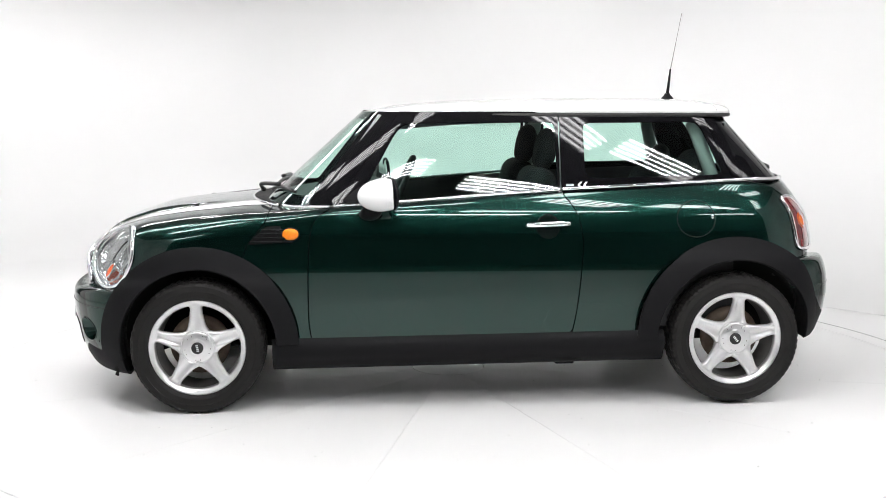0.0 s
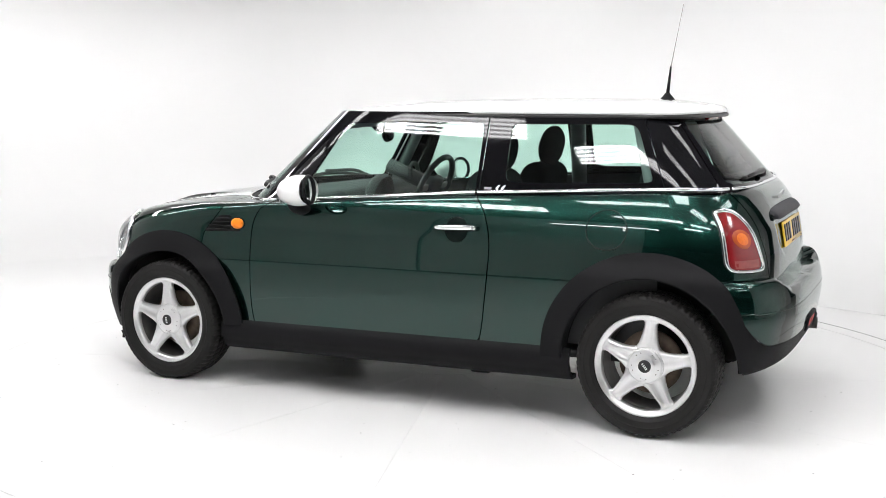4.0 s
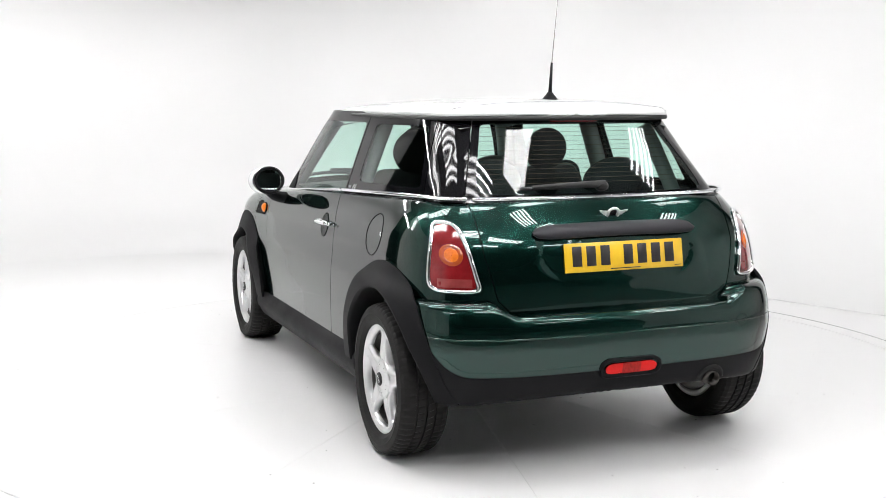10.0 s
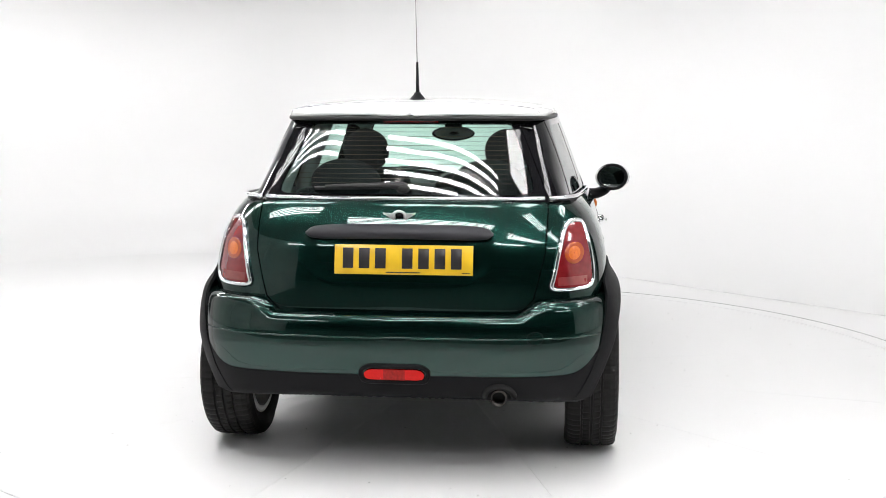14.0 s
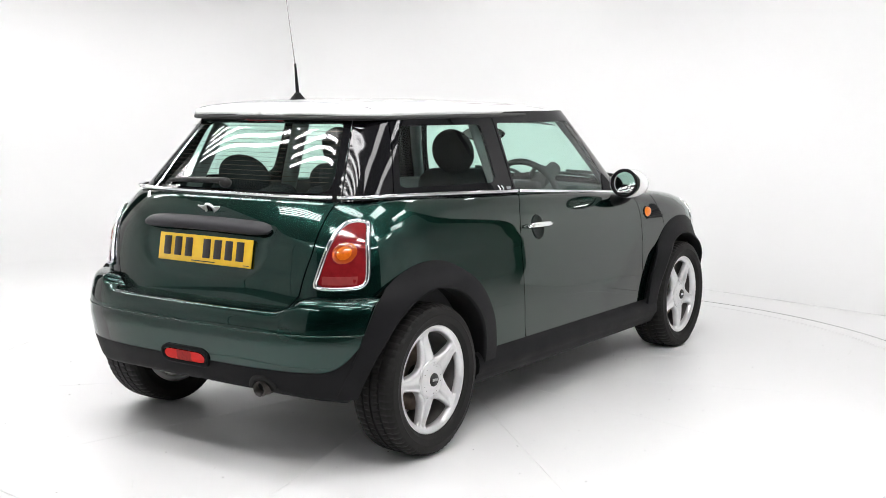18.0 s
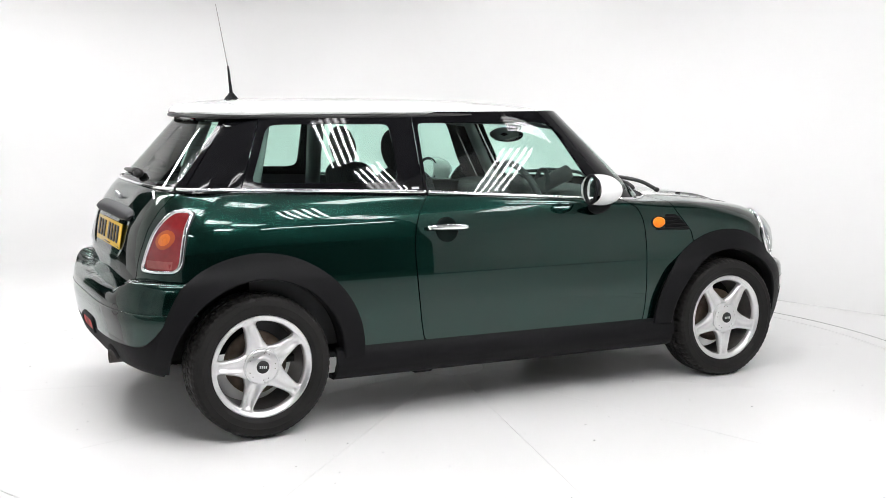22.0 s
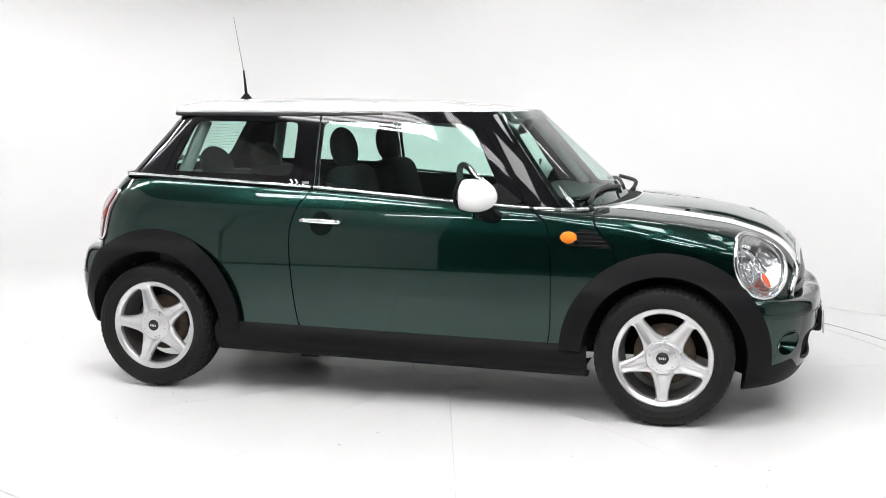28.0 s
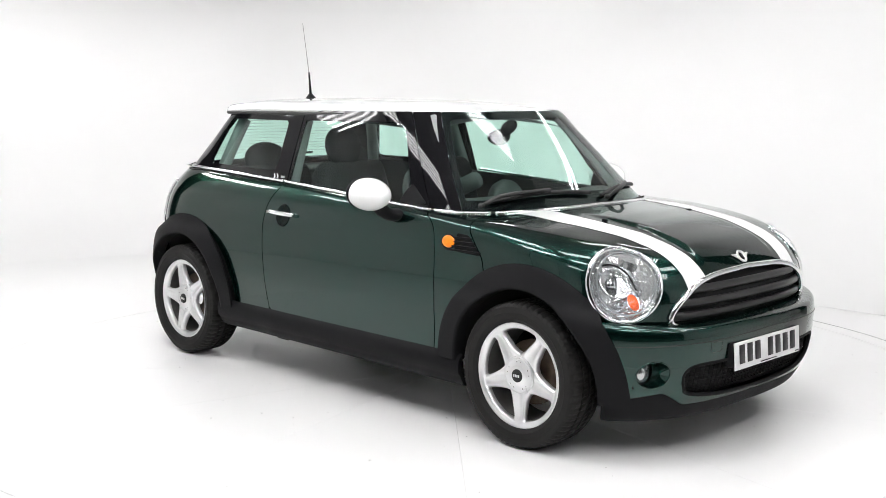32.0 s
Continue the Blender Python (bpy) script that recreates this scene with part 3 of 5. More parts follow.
    # dimples are not sunk: dark flecks give their shade
    for k in range(10):
        a = math.radians(spin + 36 + 72 * (k // 2) + (11 if k % 2 else -11))
        part("dimple_shade", ball(0.0024, 0.001, 0.0024, 8, 6, at=(0.057 * math.cos(a), 0.0778, 0.057 * math.sin(a))), ALLOY_DARK, w)
    for k in range(2):
        a = math.radians(spin + 36 + 72 * 2 * k)
        part("pry_lug", ball(0.011, 0.005, 0.008, 12, 8), ALLOY, w, m=pose(0.066 * math.cos(a), 0.0765, 0.066 * math.sin(a), 0, 90 - spin - 36 - 144 * k, 0))
    return w


wheels = []
for hub, sy, spin, badge in ((FH, 1, 88.5, 100), (RH, 1, 96, 130), (FH, -1, 54, 0), (RH, -1, 75, -6)):
    w = make_wheel(spin, badge, hub[1] - 0.003)
    w.parent = car
    w.matrix_basis = pose(hub[0], sy * 0.730, hub[1], 0, 0, 0 if sy > 0 else 180)
    wheels.append(w)


# ---- wheel housings and underside
for hub, r in ((FH, 0.362), (RH, 0.378)):
    for sy in (1, -1):
        bm = bmesh.new()
        loops = []
        for k in range(33):
            a = math.radians((-20 if hub[0] > 0 else 2) + (198 if hub[0] > 0 else 180) * k / 32)
            out = 0.795 - 0.085 * min(1.0, max(0.0, (math.cos(a) * np.sign(hub[0]) - 0.45) / 0.3))
            loops.append([bm.verts.new((hub[0] + q * math.cos(a), sy * y, hub[1] + q * math.sin(a))) for q, y in ((r, out), (r, 0.50), (0.04, 0.495))])
        for A, B in zip(loops, loops[1:]):
            for k in range(2):
                bm.faces.new((A[k], A[k + 1], B[k + 1], B[k]))
        part("wheel_housing", bm, DARK, car)
bm = box_bm(2.0, 1.20, 0.03, 0.01, at=(0.18, 0, 0.275))
part("underbody", bm, DARK, car, "dark underbody with exhaust")
mesh_ob("exhaust_silencer", *tube(spline([(-1.02, 0.40, 0.34), (-1.12, 0.0, 0.34), (-1.15, -0.38, 0.335)], 5), 0.06, 12), STEEL, car)
mesh_ob("rear_axle", *tube([(-1.2335, -0.66, 0.30), (-1.2335, 0.66, 0.30)], 0.03, 10), DARK, car)
mesh_ob("front_axle", *tube([(1.2335, -0.66, 0.30), (1.2335, 0.66, 0.30)], 0.03, 10), DARK, car)
for x in (0.55, -0.45):
    for sy in (1, -1):
        part("jacking_block", box_bm(0.09, 0.05, 0.03, 0.006, at=(x, sy * 0.70, 0.195)), PLASTIC, car)

for k, (x, z, a) in enumerate(((1.618, 0.186, 20), (1.613, 0.170, -30), (1.617, 0.158, 60))):
    part("torn_liner_scrap", box_bm(0.018 - 0.004 * k, 0.005, 0.018, 0.002, 1), RUBBER, car, m=pose(x, 0.70, z, 10 * k, a, 15))

# ---- belt trim, scuttle
top_of = lambda P: BELT(P[:, 0]) + 0.034 * (1 - np.clip(np.abs(P[:, 1]) / 0.74, 0, 1.2) ** 2) * np.clip((P[:, 0] - 0.2) / 0.8, 0, 1)
RING = ring_at(f_ring, lambda x: 0.95 + 0 * x, 0.0, 60, 90, 70)
RING[:, 2] = top_of(RING) + 0.001
RING = RING[::-1]


def trim(P, name, parent, r=0.0078):
    mesh_ob(name, *tube(P, r, 8, flat=0.8), CHROME, parent, "polished chrome strip")


gate_edge = np.abs(RING[:, 1]) < 0.553
rear_bit = RING[(RING[:, 0] < -1.2) & gate_edge]
trim(np.concatenate([rear_bit[:-1], (rear_bit * (1, -1, 1))[::-1]]), "tailgate_trim", car)
front_bit = RING[RING[:, 0] > 0.875]
trim(np.concatenate([(front_bit * (1, -1, 1))[::-1][:-1], front_bit]), "scuttle_trim", car)
for sy in (1, -1):
    for a, b in ((0.87, 0.625), (0.62, -0.425), (-0.43, -9)):
        seg = RING[(RING[:, 0] < a) & (RING[:, 0] > b) & ~((RING[:, 0] < -1.2) & gate_edge)]
        trim(seg * (1, sy, 1), "belt_trim", car)
fr = RING[RING[:, 0] > 0.60]
base = solve(f_green, np.stack([0 * fr[:, 0] + 0.1, 0 * fr[:, 0], 0 * fr[:, 0] + 0.955], 1), (lambda d: d / np.linalg.norm(d, axis=1, keepdims=True))((fr - (0.1, 0, 0)) * (1, 1, 0)))
rows_ = []
for q in np.linspace(0, 1, 6):
    r_ = fr + (base - fr) * q
    r_[:, 2] = fr[:, 2] - 0.004 + (0.008 * math.sin(q * math.pi) - 0.004 * q)
    rows_.append(r_)
sc = np.stack(rows_, 1).reshape(-1, 3)
mesh_ob("scuttle_panel", *both(*out_facing(sc, grid_tris(len(fr), 6))), PLASTIC, car, "black plastic scuttle below the windscreen")

# ---- black glass borders


def border(shell_vt, inner, outer_fs, off=0.0012):
    V, T = clips(*shell_vt, *outer_fs, lambda q: -inner(q))
    return V + normals(V, T) * off, T


DOOR_IN = np.concatenate([spline([(0.445, 1.06), (0.395, 1.15), (0.35, 1.23), (0.318, 1.275), (0.282, 1.296), (0.22, 1.302)], 6), spline([(-0.38, 1.305), (-0.405, 1.298), (-0.412, 1.28)], 4), np.array([[-0.412, 0.90], [0.58, 0.90], [0.53, 0.94]])])
QUART_IN = np.concatenate([spline([(-0.545, 1.27), (-0.552, 1.293), (-0.575, 1.302)], 4), spline([(-1.04, 1.305), (-1.095, 1.30), (-1.122, 1.27)], 4), np.array([[-1.183, 1.12]]),
                           spline([(-1.197, 1.085), (-1.202, 1.07), (-1.187, 1.058)], 4), spline([(-0.60, 1.045), (-0.555, 1.055), (-0.545, 1.09)], 4)])
d_in, q_in = side_poly(DOOR_IN), side_poly(QUART_IN)
for flip in (False, True):
    m_ = mirror if flip else (lambda q: q)
    panel("door_glass_border", m_(border(GREEN, d_in, (lambda V: -a_rear(V) - 0.003, lambda V: b_post(V) - 0.004, above))), GLOSS, car, depth=0.012)
    panel("quarter_glass_border", m_(border(GREEN, q_in, (lambda V: -b_post(V) - 0.004, lambda V: c_post(V) - 0.002, above))), GLOSS, car, depth=0.012)
rear_in_f = poly_gap([(-0.40, 1.318), (0.40, 1.318), (0.485, 1.12), (0.50, 1.065), (0.47, 1.05), (-0.47, 1.05), (-0.50, 1.065), (-0.485, 1.12)])
rb_ = clips(*GREEN, lambda V: rear_edge(V) - 0.002, above, lambda V: -rear_in_f(V[:, 1:]))
rb_ = (rb_[0] + normals(*rb_) * 0.0012, rb_[1])
panel("rear_glass_border", both(*rb_), GLOSS, car, depth=0.012)
ws_in = lambda V: np.minimum(ws_edge(V) - 0.018, np.minimum(1.318 - V[:, 2], V[:, 2] - 0.985 + 0.03 * np.abs(V[:, 1])))
wb = clips(*GREEN, lambda V: ws_edge(V) - 0.002, lambda V: V[:, 2] - 0.925, lambda V: -ws_in(V))
wb = (wb[0] - normals(*wb) * 0.002, wb[1])
panel("windscreen_border", both(*wb), GLOSS, car, depth=0)

# ---- headlamps


def head_pt(u, s, F=f_body, off=0.0):
    O = HEAD_C - HEAD_N * 0.2 + HEAD_U * u + HEAD_S * s
    return solve(F, O[None], HEAD_N[None])[0] + HEAD_N * off


def head_loop(ru, rs, off, n=48):
    return np.array([head_pt(ru * math.cos(a), rs * math.sin(a), off=off) for a in np.linspace(0, 2 * np.pi, n, endpoint=False)])


REFLECT = mat("lamp_reflector", (0.62, 0.63, 0.64), 0.22, 0.85, vary=0.06, scale=40, rough_vary=0.08)
# indicator lens is brightened by a little emission of its own
INDICATOR = mat("red_orange_lens", (0.78, 0.10, 0.015), 0.2, vary=0.25, scale=90, coat=1.0, emit=0.12)
SMOKE = mat("grey_lamp_bezel", (0.30, 0.31, 0.32), 0.3, 0.6, vary=0.1, scale=30)
for sy in (1, -1):
    flip3 = np.array((1, sy, 1))
    ring_o = head_loop(0.150, 0.138, 0.003)
    lamp = mesh_ob("headlamp", *tube(ring_o * flip3, 0.0105, 10, True), CHROME, car, "oval clear headlamp in a chrome ring")
    mesh_ob("inner_bezel", *tube((head_loop(0.126, 0.110, -0.004) - HEAD_S * 0.008) * flip3, 0.0035, 8, True), SMOKE, lamp)
    lens = clips(*BODY, lambda V: -head_gap(0.148, 0.136)(V), lambda V: V[:, 0] - 1.3)
    d_ = lens[0] - HEAD_C
    q_ = np.clip(1 - (d_ @ HEAD_U / 0.148) ** 2 - (d_ @ HEAD_S / 0.136) ** 2, 0, 1)
    lens = (lens[0] + HEAD_N * (0.002 + 0.012 * q_)[:, None], lens[1])
    mesh_ob("lens", *((lens[0] * flip3, lens[1] if sy > 0 else lens[1][:, ::-1])), CLEAR, lamp)
    rim_ = head_loop(0.146, 0.134, -0.004, 40)
    cen = rim_.mean(0)
    bowl = []
    for q, dep in ((1.0, 0.0), (0.93, 0.010), (0.80, 0.026), (0.6, 0.044), (0.35, 0.056), (0.0, 0.060)):
        bowl.append(cen + (rim_ - cen) * q - HEAD_N * dep)
    Vb = np.concatenate(bowl) * flip3
    Fb = [(r * 40 + k, r * 40 + (k + 1) % 40, (r + 1) * 40 + (k + 1) % 40, (r + 1) * 40 + k) for r in range(5) for k in range(40)]
    mesh_ob("reflector", Vb, Fb, REFLECT, lamp, smooth=False)

    def disc_at(u, s, ru, rs, dep, n=24, dome=0.0):
        c = cen + HEAD_U * u + HEAD_S * s - HEAD_N * dep
        V = [c + HEAD_N * dome] + [c + HEAD_U * ru * math.cos(a) + HEAD_S * rs * math.sin(a) for a in np.linspace(0, 2 * np.pi, n, endpoint=False)]
        return np.array(V) * flip3, [(0, 1 + k, 1 + (k + 1) % n) for k in range(n)]

    mesh_ob("main_reflector", *tube(np.array([cen + HEAD_U * (0.025 + 0.062 * math.cos(a)) + HEAD_S * (0.018 + 0.056 * math.sin(a)) - HEAD_N * 0.03 for a in np.linspace(0, 2 * np.pi, 32, endpoint=False)]) * flip3, 0.005, 6, True), CHROME, lamp)
    mesh_ob("bulb_cap", *disc_at(0.030, 0.020, 0.020, 0.020, 0.045, dome=0.015), CHROME, lamp)
    mesh_ob("side_bulb", *disc_at(0.045, -0.055, 0.018, 0.016, 0.035, dome=0.010), SMOKE, lamp)
    mesh_ob("dark_divider", *tube(np.array([cen + HEAD_U * u + HEAD_S * q - HEAD_N * 0.012 for u, q in spline([(0.100, 0.045), (0.093, 0.010), (0.068, -0.024), (0.030, -0.043), (-0.035, -0.050)], 5)]) * flip3, 0.0032, 6), GLOSS, lamp)
    mesh_ob("indicator_bulb", *disc_at(-0.078, -0.018, 0.035, 0.022, 0.012, dome=0.012), INDICATOR, lamp)
    mesh_ob("indicator_rim", *tube(np.array([cen + HEAD_U * (-0.078 + 0.037 * math.cos(a)) + HEAD_S * (-0.018 + 0.024 * math.sin(a)) - HEAD_N * 0.012 for a in np.linspace(0, 2 * np.pi, 28, endpoint=False)]) * flip3, 0.003, 6, True), CHROME, lamp)
    mesh_ob("chrome_shelf", *tube(np.array([cen + HEAD_U * (-0.045 - 0.01 * k) + HEAD_S * s - HEAD_N * 0.03 for k, s in ((0, -0.085), (0, -0.03), (0.2, 0.03), (0.5, 0.075))]) * flip3, 0.012, 6), REFLECT, lamp)

# ---- front grille


def on_front(y, z, F, off=0.0):
    y, z = np.atleast_1d(np.asarray(y, float)), np.atleast_1d(np.asarray(z, float))
    O = np.stack([0 * y + 1.0, y, z], 1)
    P = solve(F, O, np.tile([1.0, 0, 0], (len(O), 1)), 1.5)
    P[:, 0] += off
    return P


def on_rear(y, z, F, off=0.0):
    y, z = np.atleast_1d(np.asarray(y, float)), np.atleast_1d(np.asarray(z, float))
    O = np.stack([0 * y - 1.0, y, z], 1)
    P = solve(F, O, np.tile([-1.0, 0, 0], (len(O), 1)), 1.5)
    P[:, 0] -= off
    return P


def on_side(x, z, F, off=0.0):
    x, z = np.atleast_1d(np.asarray(x, float)), np.atleast_1d(np.asarray(z, float))
    O = np.stack([x, 0 * x, z], 1)
    P = solve(F, O, np.tile([0, 1.0, 0], (len(O), 1)), 1.5)
    P[:, 1] += off
    return P


SATIN = mat("satin_black_plastic", (0.012, 0.012, 0.012), 0.32, vary=0.1)
GL = GRILLE[np.concatenate([[True], np.linalg.norm(np.diff(GRILLE, axis=0), axis=1) > 1e-6])]
loop = on_front(GL[:, 0], GL[:, 1], f_body, 0.004)
grille = mesh_ob("grille", *tube(loop[:-1], 0.013, 10, True), CHROME, car, "chrome-rimmed oval grille with black bars")
for z, w in ((0.668, 0.40), (0.617, 0.462), (0.567, 0.487)):
    ys = np.linspace(-w, w, 31)
    P = on_front(ys, z + 0 * ys, f_body, -0.012)
    mesh_ob("grille_bar", *tube(P, 0.017, 10, flat=0.75), SATIN, grille)
bk = [on_front(np.linspace(-0.53, 0.53, 25), z + np.zeros(25), f_body, -0.05) for z in np.linspace(0.52, 0.735, 6)]
mesh_ob("grille_backing", *(lambda q: (q.reshape(-1, 3), grid_tris(6, 25)))(np.stack(bk)), DARK, grille)

# lower opening with its mesh
LG = LOWG[np.concatenate([[True], np.linalg.norm(np.diff(LOWG, axis=0), axis=1) > 1e-6])]
lower = mesh_ob("lower_grille", *tube(on_front(LG[:, 0], LG[:, 1], f_front_bumper, -0.006)[:-1], 0.009, 8, True), PLASTIC, car, "black lower air intake with mesh")
bk = [on_front(np.linspace(-0.5, 0.5, 25), z + np.zeros(25), f_front_bumper, -0.05) for z in np.linspace(0.24, 0.39, 5)]
mesh_ob("intake_backing", *(lambda q: (q.reshape(-1, 3), grid_tris(5, 25)))(np.stack(bk)), DARK, lower)
for z in np.linspace(0.255, 0.38, 9):
    w = 0.50 - 0.10 * max(0, (0.30 - z) / 0.06)
    ys = np.linspace(-w, w, 21)
    mesh_ob("mesh_wire", *tube(on_front(ys, z + 0 * ys, f_front_bumper, -0.026), 0.0022, 4), PLASTIC, lower)
for y in np.linspace(-0.48, 0.48, 41):
    zs = np.linspace(0.262 if abs(y) < 0.42 else 0.29, 0.385, 5)
    mesh_ob("mesh_wire", *tube(on_front(y + 0 * zs, zs, f_front_bumper, -0.025), 0.0018, 4), PLASTIC, lower)
tow = [(-0.335, 0.470), (-0.335, 0.437), (-0.342, 0.430), (-0.388, 0.430), (-0.395, 0.437), (-0.395, 0.470)]
mesh_ob("tow_eye_cover", *tube(np.concatenate([on_front(a, b, f_front_bumper, 0.0) for a, b in tow]), 0.0018, 5, True), SEAL, car)
seam = np.linspace(-0.77, 0.77, 61)
mesh_ob("bumper_crease", *tube(on_front(seam, 0.485 - 0.02 * np.abs(seam), f_front_bumper, -0.0005), 0.0022, 5), SEAL, car)
for sy in (1, -1):
    fog = mesh_ob("fog_lamp", *tube(np.concatenate([on_front(FOG_C[0] + 0.054 * np.cos(a), FOG_C[1] + 0.054 * np.sin(a), f_front_bumper, 0.0) for a in np.linspace(0, 2 * np.pi, 28, endpoint=False)]) * (1, sy, 1), 0.003, 6, True), PAINT, car, "round fog lamp in a deep recess")
    rim_ = np.concatenate([on_front(FOG_C[0] + 0.054 * np.cos(a), FOG_C[1] + 0.054 * np.sin(a), f_front_bumper, 0.0) for a in np.linspace(0, 2 * np.pi, 28, endpoint=False)])
    c_ = rim_.mean(0)
    tube_ = np.concatenate([rim_, c_ + (rim_ - c_) * (0.3, 0.85, 0.85) - (0.05, 0, 0)]) * (1, sy, 1)
    mesh_ob("recess", tube_, [(k, (k + 1) % 28, 28 + (k + 1) % 28, 28 + k) for k in range(28)], PAINT, fog)
    part("lens", ball(0.022, 0.041, 0.041, at=(c_[0] - 0.055, sy * c_[1], c_[2])), REFLECT, fog, "clear fog lamp lens")
    part("recess_back", box_bm(0.01, 0.11, 0.11, at=(c_[0] - 0.06, sy * c_[1], c_[2])), DARK, fog)


# ---- number plates, with plain bars in place of their characters
PLATE_Y = mat("yellow_reflective_plate", (0.80, 0.50, 0.02), 0.35, vary=0.04, scale=30, coat=0.6, coat_rough=0.1)
PLATE_W = mat("white_reflective_plate", (0.72, 0.73, 0.73), 0.35, vary=0.04, scale=30, coat=0.6, coat_rough=0.1)
INK = mat("plate_black", (0.012, 0.010, 0.012), 0.4, vary=0.1)


def plate(at, yaw, tilt, material, label):
    p = part("number_plate", box_bm(0.006, 0.520, 0.111, 0.002), material, car, label, m=pose(*at, 0, tilt, yaw))
    for k, y in enumerate((-0.205, -0.144, -0.083, 0.018, 0.079, 0.140, 0.201)):
        part("bar", box_bm(0.003, 0.040, 0.076, 0.001, 1, at=(0.0045, y - 0.003, 0.005)), INK, p)
    part("small_bar", box_bm(0.002, 0.13, 0.004, at=(0.004, 0.0, -0.047)), INK, p)
    part("small_bar", box_bm(0.002, 0.03, 0.003, at=(0.004, 0.235, -0.047)), INK, p)
    return p


plate((-1.689, -0.022, 0.819), 180, -9.5, PLATE_Y, "yellow rear number plate with dark bars")
plate((1.909, -0.027, 0.400), 0, -4.0, PLATE_W, "white front number plate with dark bars")
part("plate_plinth", box_bm(0.04, 0.54, 0.10, 0.01, at=(1.882, -0.027, 0.405)), PLASTIC, car)

# ---- tail lamps
for sy in (1, -1):
    m3 = (1, sy, 1)
    P = on_rear(LAMP[:, 0], LAMP[:, 1], f_body, 0.006)
    tl = mesh_ob("tail_lamp", *tube(P * m3, 0.0088, 10, True), CHROME, car, "red tail lamp in a thick chrome frame")
    V, T = clips(*BODY, lambda V: is_lamp(V) + 0.004)
    v = (V + normals(V, T) * 0.001, T)
    mesh_ob("lamp_seat", *(v if sy > 0 else mirror(v)), SEAL, tl)
    V, T = clips(*BODY, lambda V: is_lamp(V) - 0.007)
    v = (V + normals(V, T) * 0.005, T)
    mesh_ob("red_lens", *(v if sy > 0 else mirror(v)), RED, tl)

    def on_lens(name, ring, material, off):
        """Rings of (half width, half height, lift) on the lens, centred on the indicator."""
        V = np.concatenate([on_rear(0.655 + a * np.cos(g_), 0.842 + b * np.sin(g_), f_body, off + c) for a, b, c in ring for g_ in [np.linspace(0, 2 * np.pi, 28, endpoint=False)]]) * m3
        F = [(r * 28 + k, r * 28 + (k + 1) % 28, r * 28 + 28 + (k + 1) % 28, r * 28 + 28 + k) for r in range(len(ring) - 1) for k in range(28)]
        mesh_ob(name, V, F, material, tl)

    on_lens("indicator_ring", ((0.037, 0.040, 0.0), (0.033, 0.036, 0.004), (0.022, 0.025, 0.002)), AMBER_DARK, 0.006)
    on_lens("indicator_lens", ((0.022, 0.025, 0.002), (0.012, 0.014, 0.005), (0.001, 0.001, 0.006)), AMBER_LAMP, 0.006)
    yy = np.linspace(0.596, 0.704, 9)
    V = np.concatenate([on_rear(yy, z + 0 * yy, f_body, 0.0075) for z in (0.724, 0.756)]) * m3
    mesh_ob("reversing_lens", V, grid_tris(2, 9), PINK, tl)

# ---- tailgate fittings
ys = np.linspace(-0.355, 0.355, 41)
sec = [(-0.004, 0.943), (0.012, 0.938), (0.024, 0.924), (0.030, 0.902), (0.020, 0.890), (-0.01, 0.888)]
Vg = []
for y in ys:
    e = abs(y) / 0.355
    sq = 0.12 + 0.88 * math.sqrt(max(0.0, 1 - e ** 9))
    for off, z in sec:
        zz = 0.914 + (z - 0.914 + 0.006 * (1 - e * e)) * sq
        p = on_rear(y, zz, f_body, off * (0.35 + 0.65 * sq))[0]
        Vg.append(p)
mesh_ob("boot_handle_garnish", *out_facing(np.array(Vg), grid_tris(41, 6)), mat("grey_black_plastic", (0.020, 0.020, 0.024), 0.5, spec=0.3, vary=0.1), car, "grey-black plastic boot handle bar")

BADGE = mat("silver_badge", (0.80, 0.80, 0.80), 0.34, 0.55, vary=0.05, scale=40)


def winged_badge(name, at, yaw, tilt):
    b = part(name, box_bm(0.004, 0.001, 0.001), BADGE, car, "chrome winged badge", m=pose(*at, 0, tilt, yaw))
    mesh_ob("badge_ring", *tube([(0.004, 0.025 * math.cos(a), 0.025 * math.sin(a)) for a in np.linspace(0, 2 * np.pi, 24, endpoint=False)], 0.0055, 6, True, up=(1, 0, 0)), BADGE, b)
    mesh_ob("badge_disc", *lathe([(0.0005, 0.005), (0.018, 0.003)], 20, axis="x"), GLOSS, b)
    for sy in (1, -1):
        for k in range(4):
            z0, L = 0.012 - 0.0065 * k, 0.046 - 0.009 * k
            bm = bmesh.new()
            q = [bm.verts.new(v) for v in ((0, sy * 0.016, z0), (0, sy * (0.016 + L), z0 + 0.004), (0, sy * (0.012 + L), z0 - 0.003), (0, sy * 0.014, z0 - 0.006))]
            bm.faces.new(q)
            r_ = bmesh.ops.extrude_face_region(bm, geom=bm.faces[:])
            bmesh.ops.translate(bm, vec=(0.004, 0, 0), verts=[v for v in r_["geom"] if isinstance(v, bmesh.types.BMVert)])
            part("badge_wing", bm, BADGE, b, smooth=False)
    return b


pb = on_rear(0.0, 0.976, f_body, 0.006)[0]
winged_badge("rear_badge", pb, 180, 28)
pb = on_front(0.0, 0.755, f_body, 0.0)[0]
winged_badge("bonnet_badge", (pb[0] + 0.003, 0.0, pb[2] + 0.004), 0, -40)

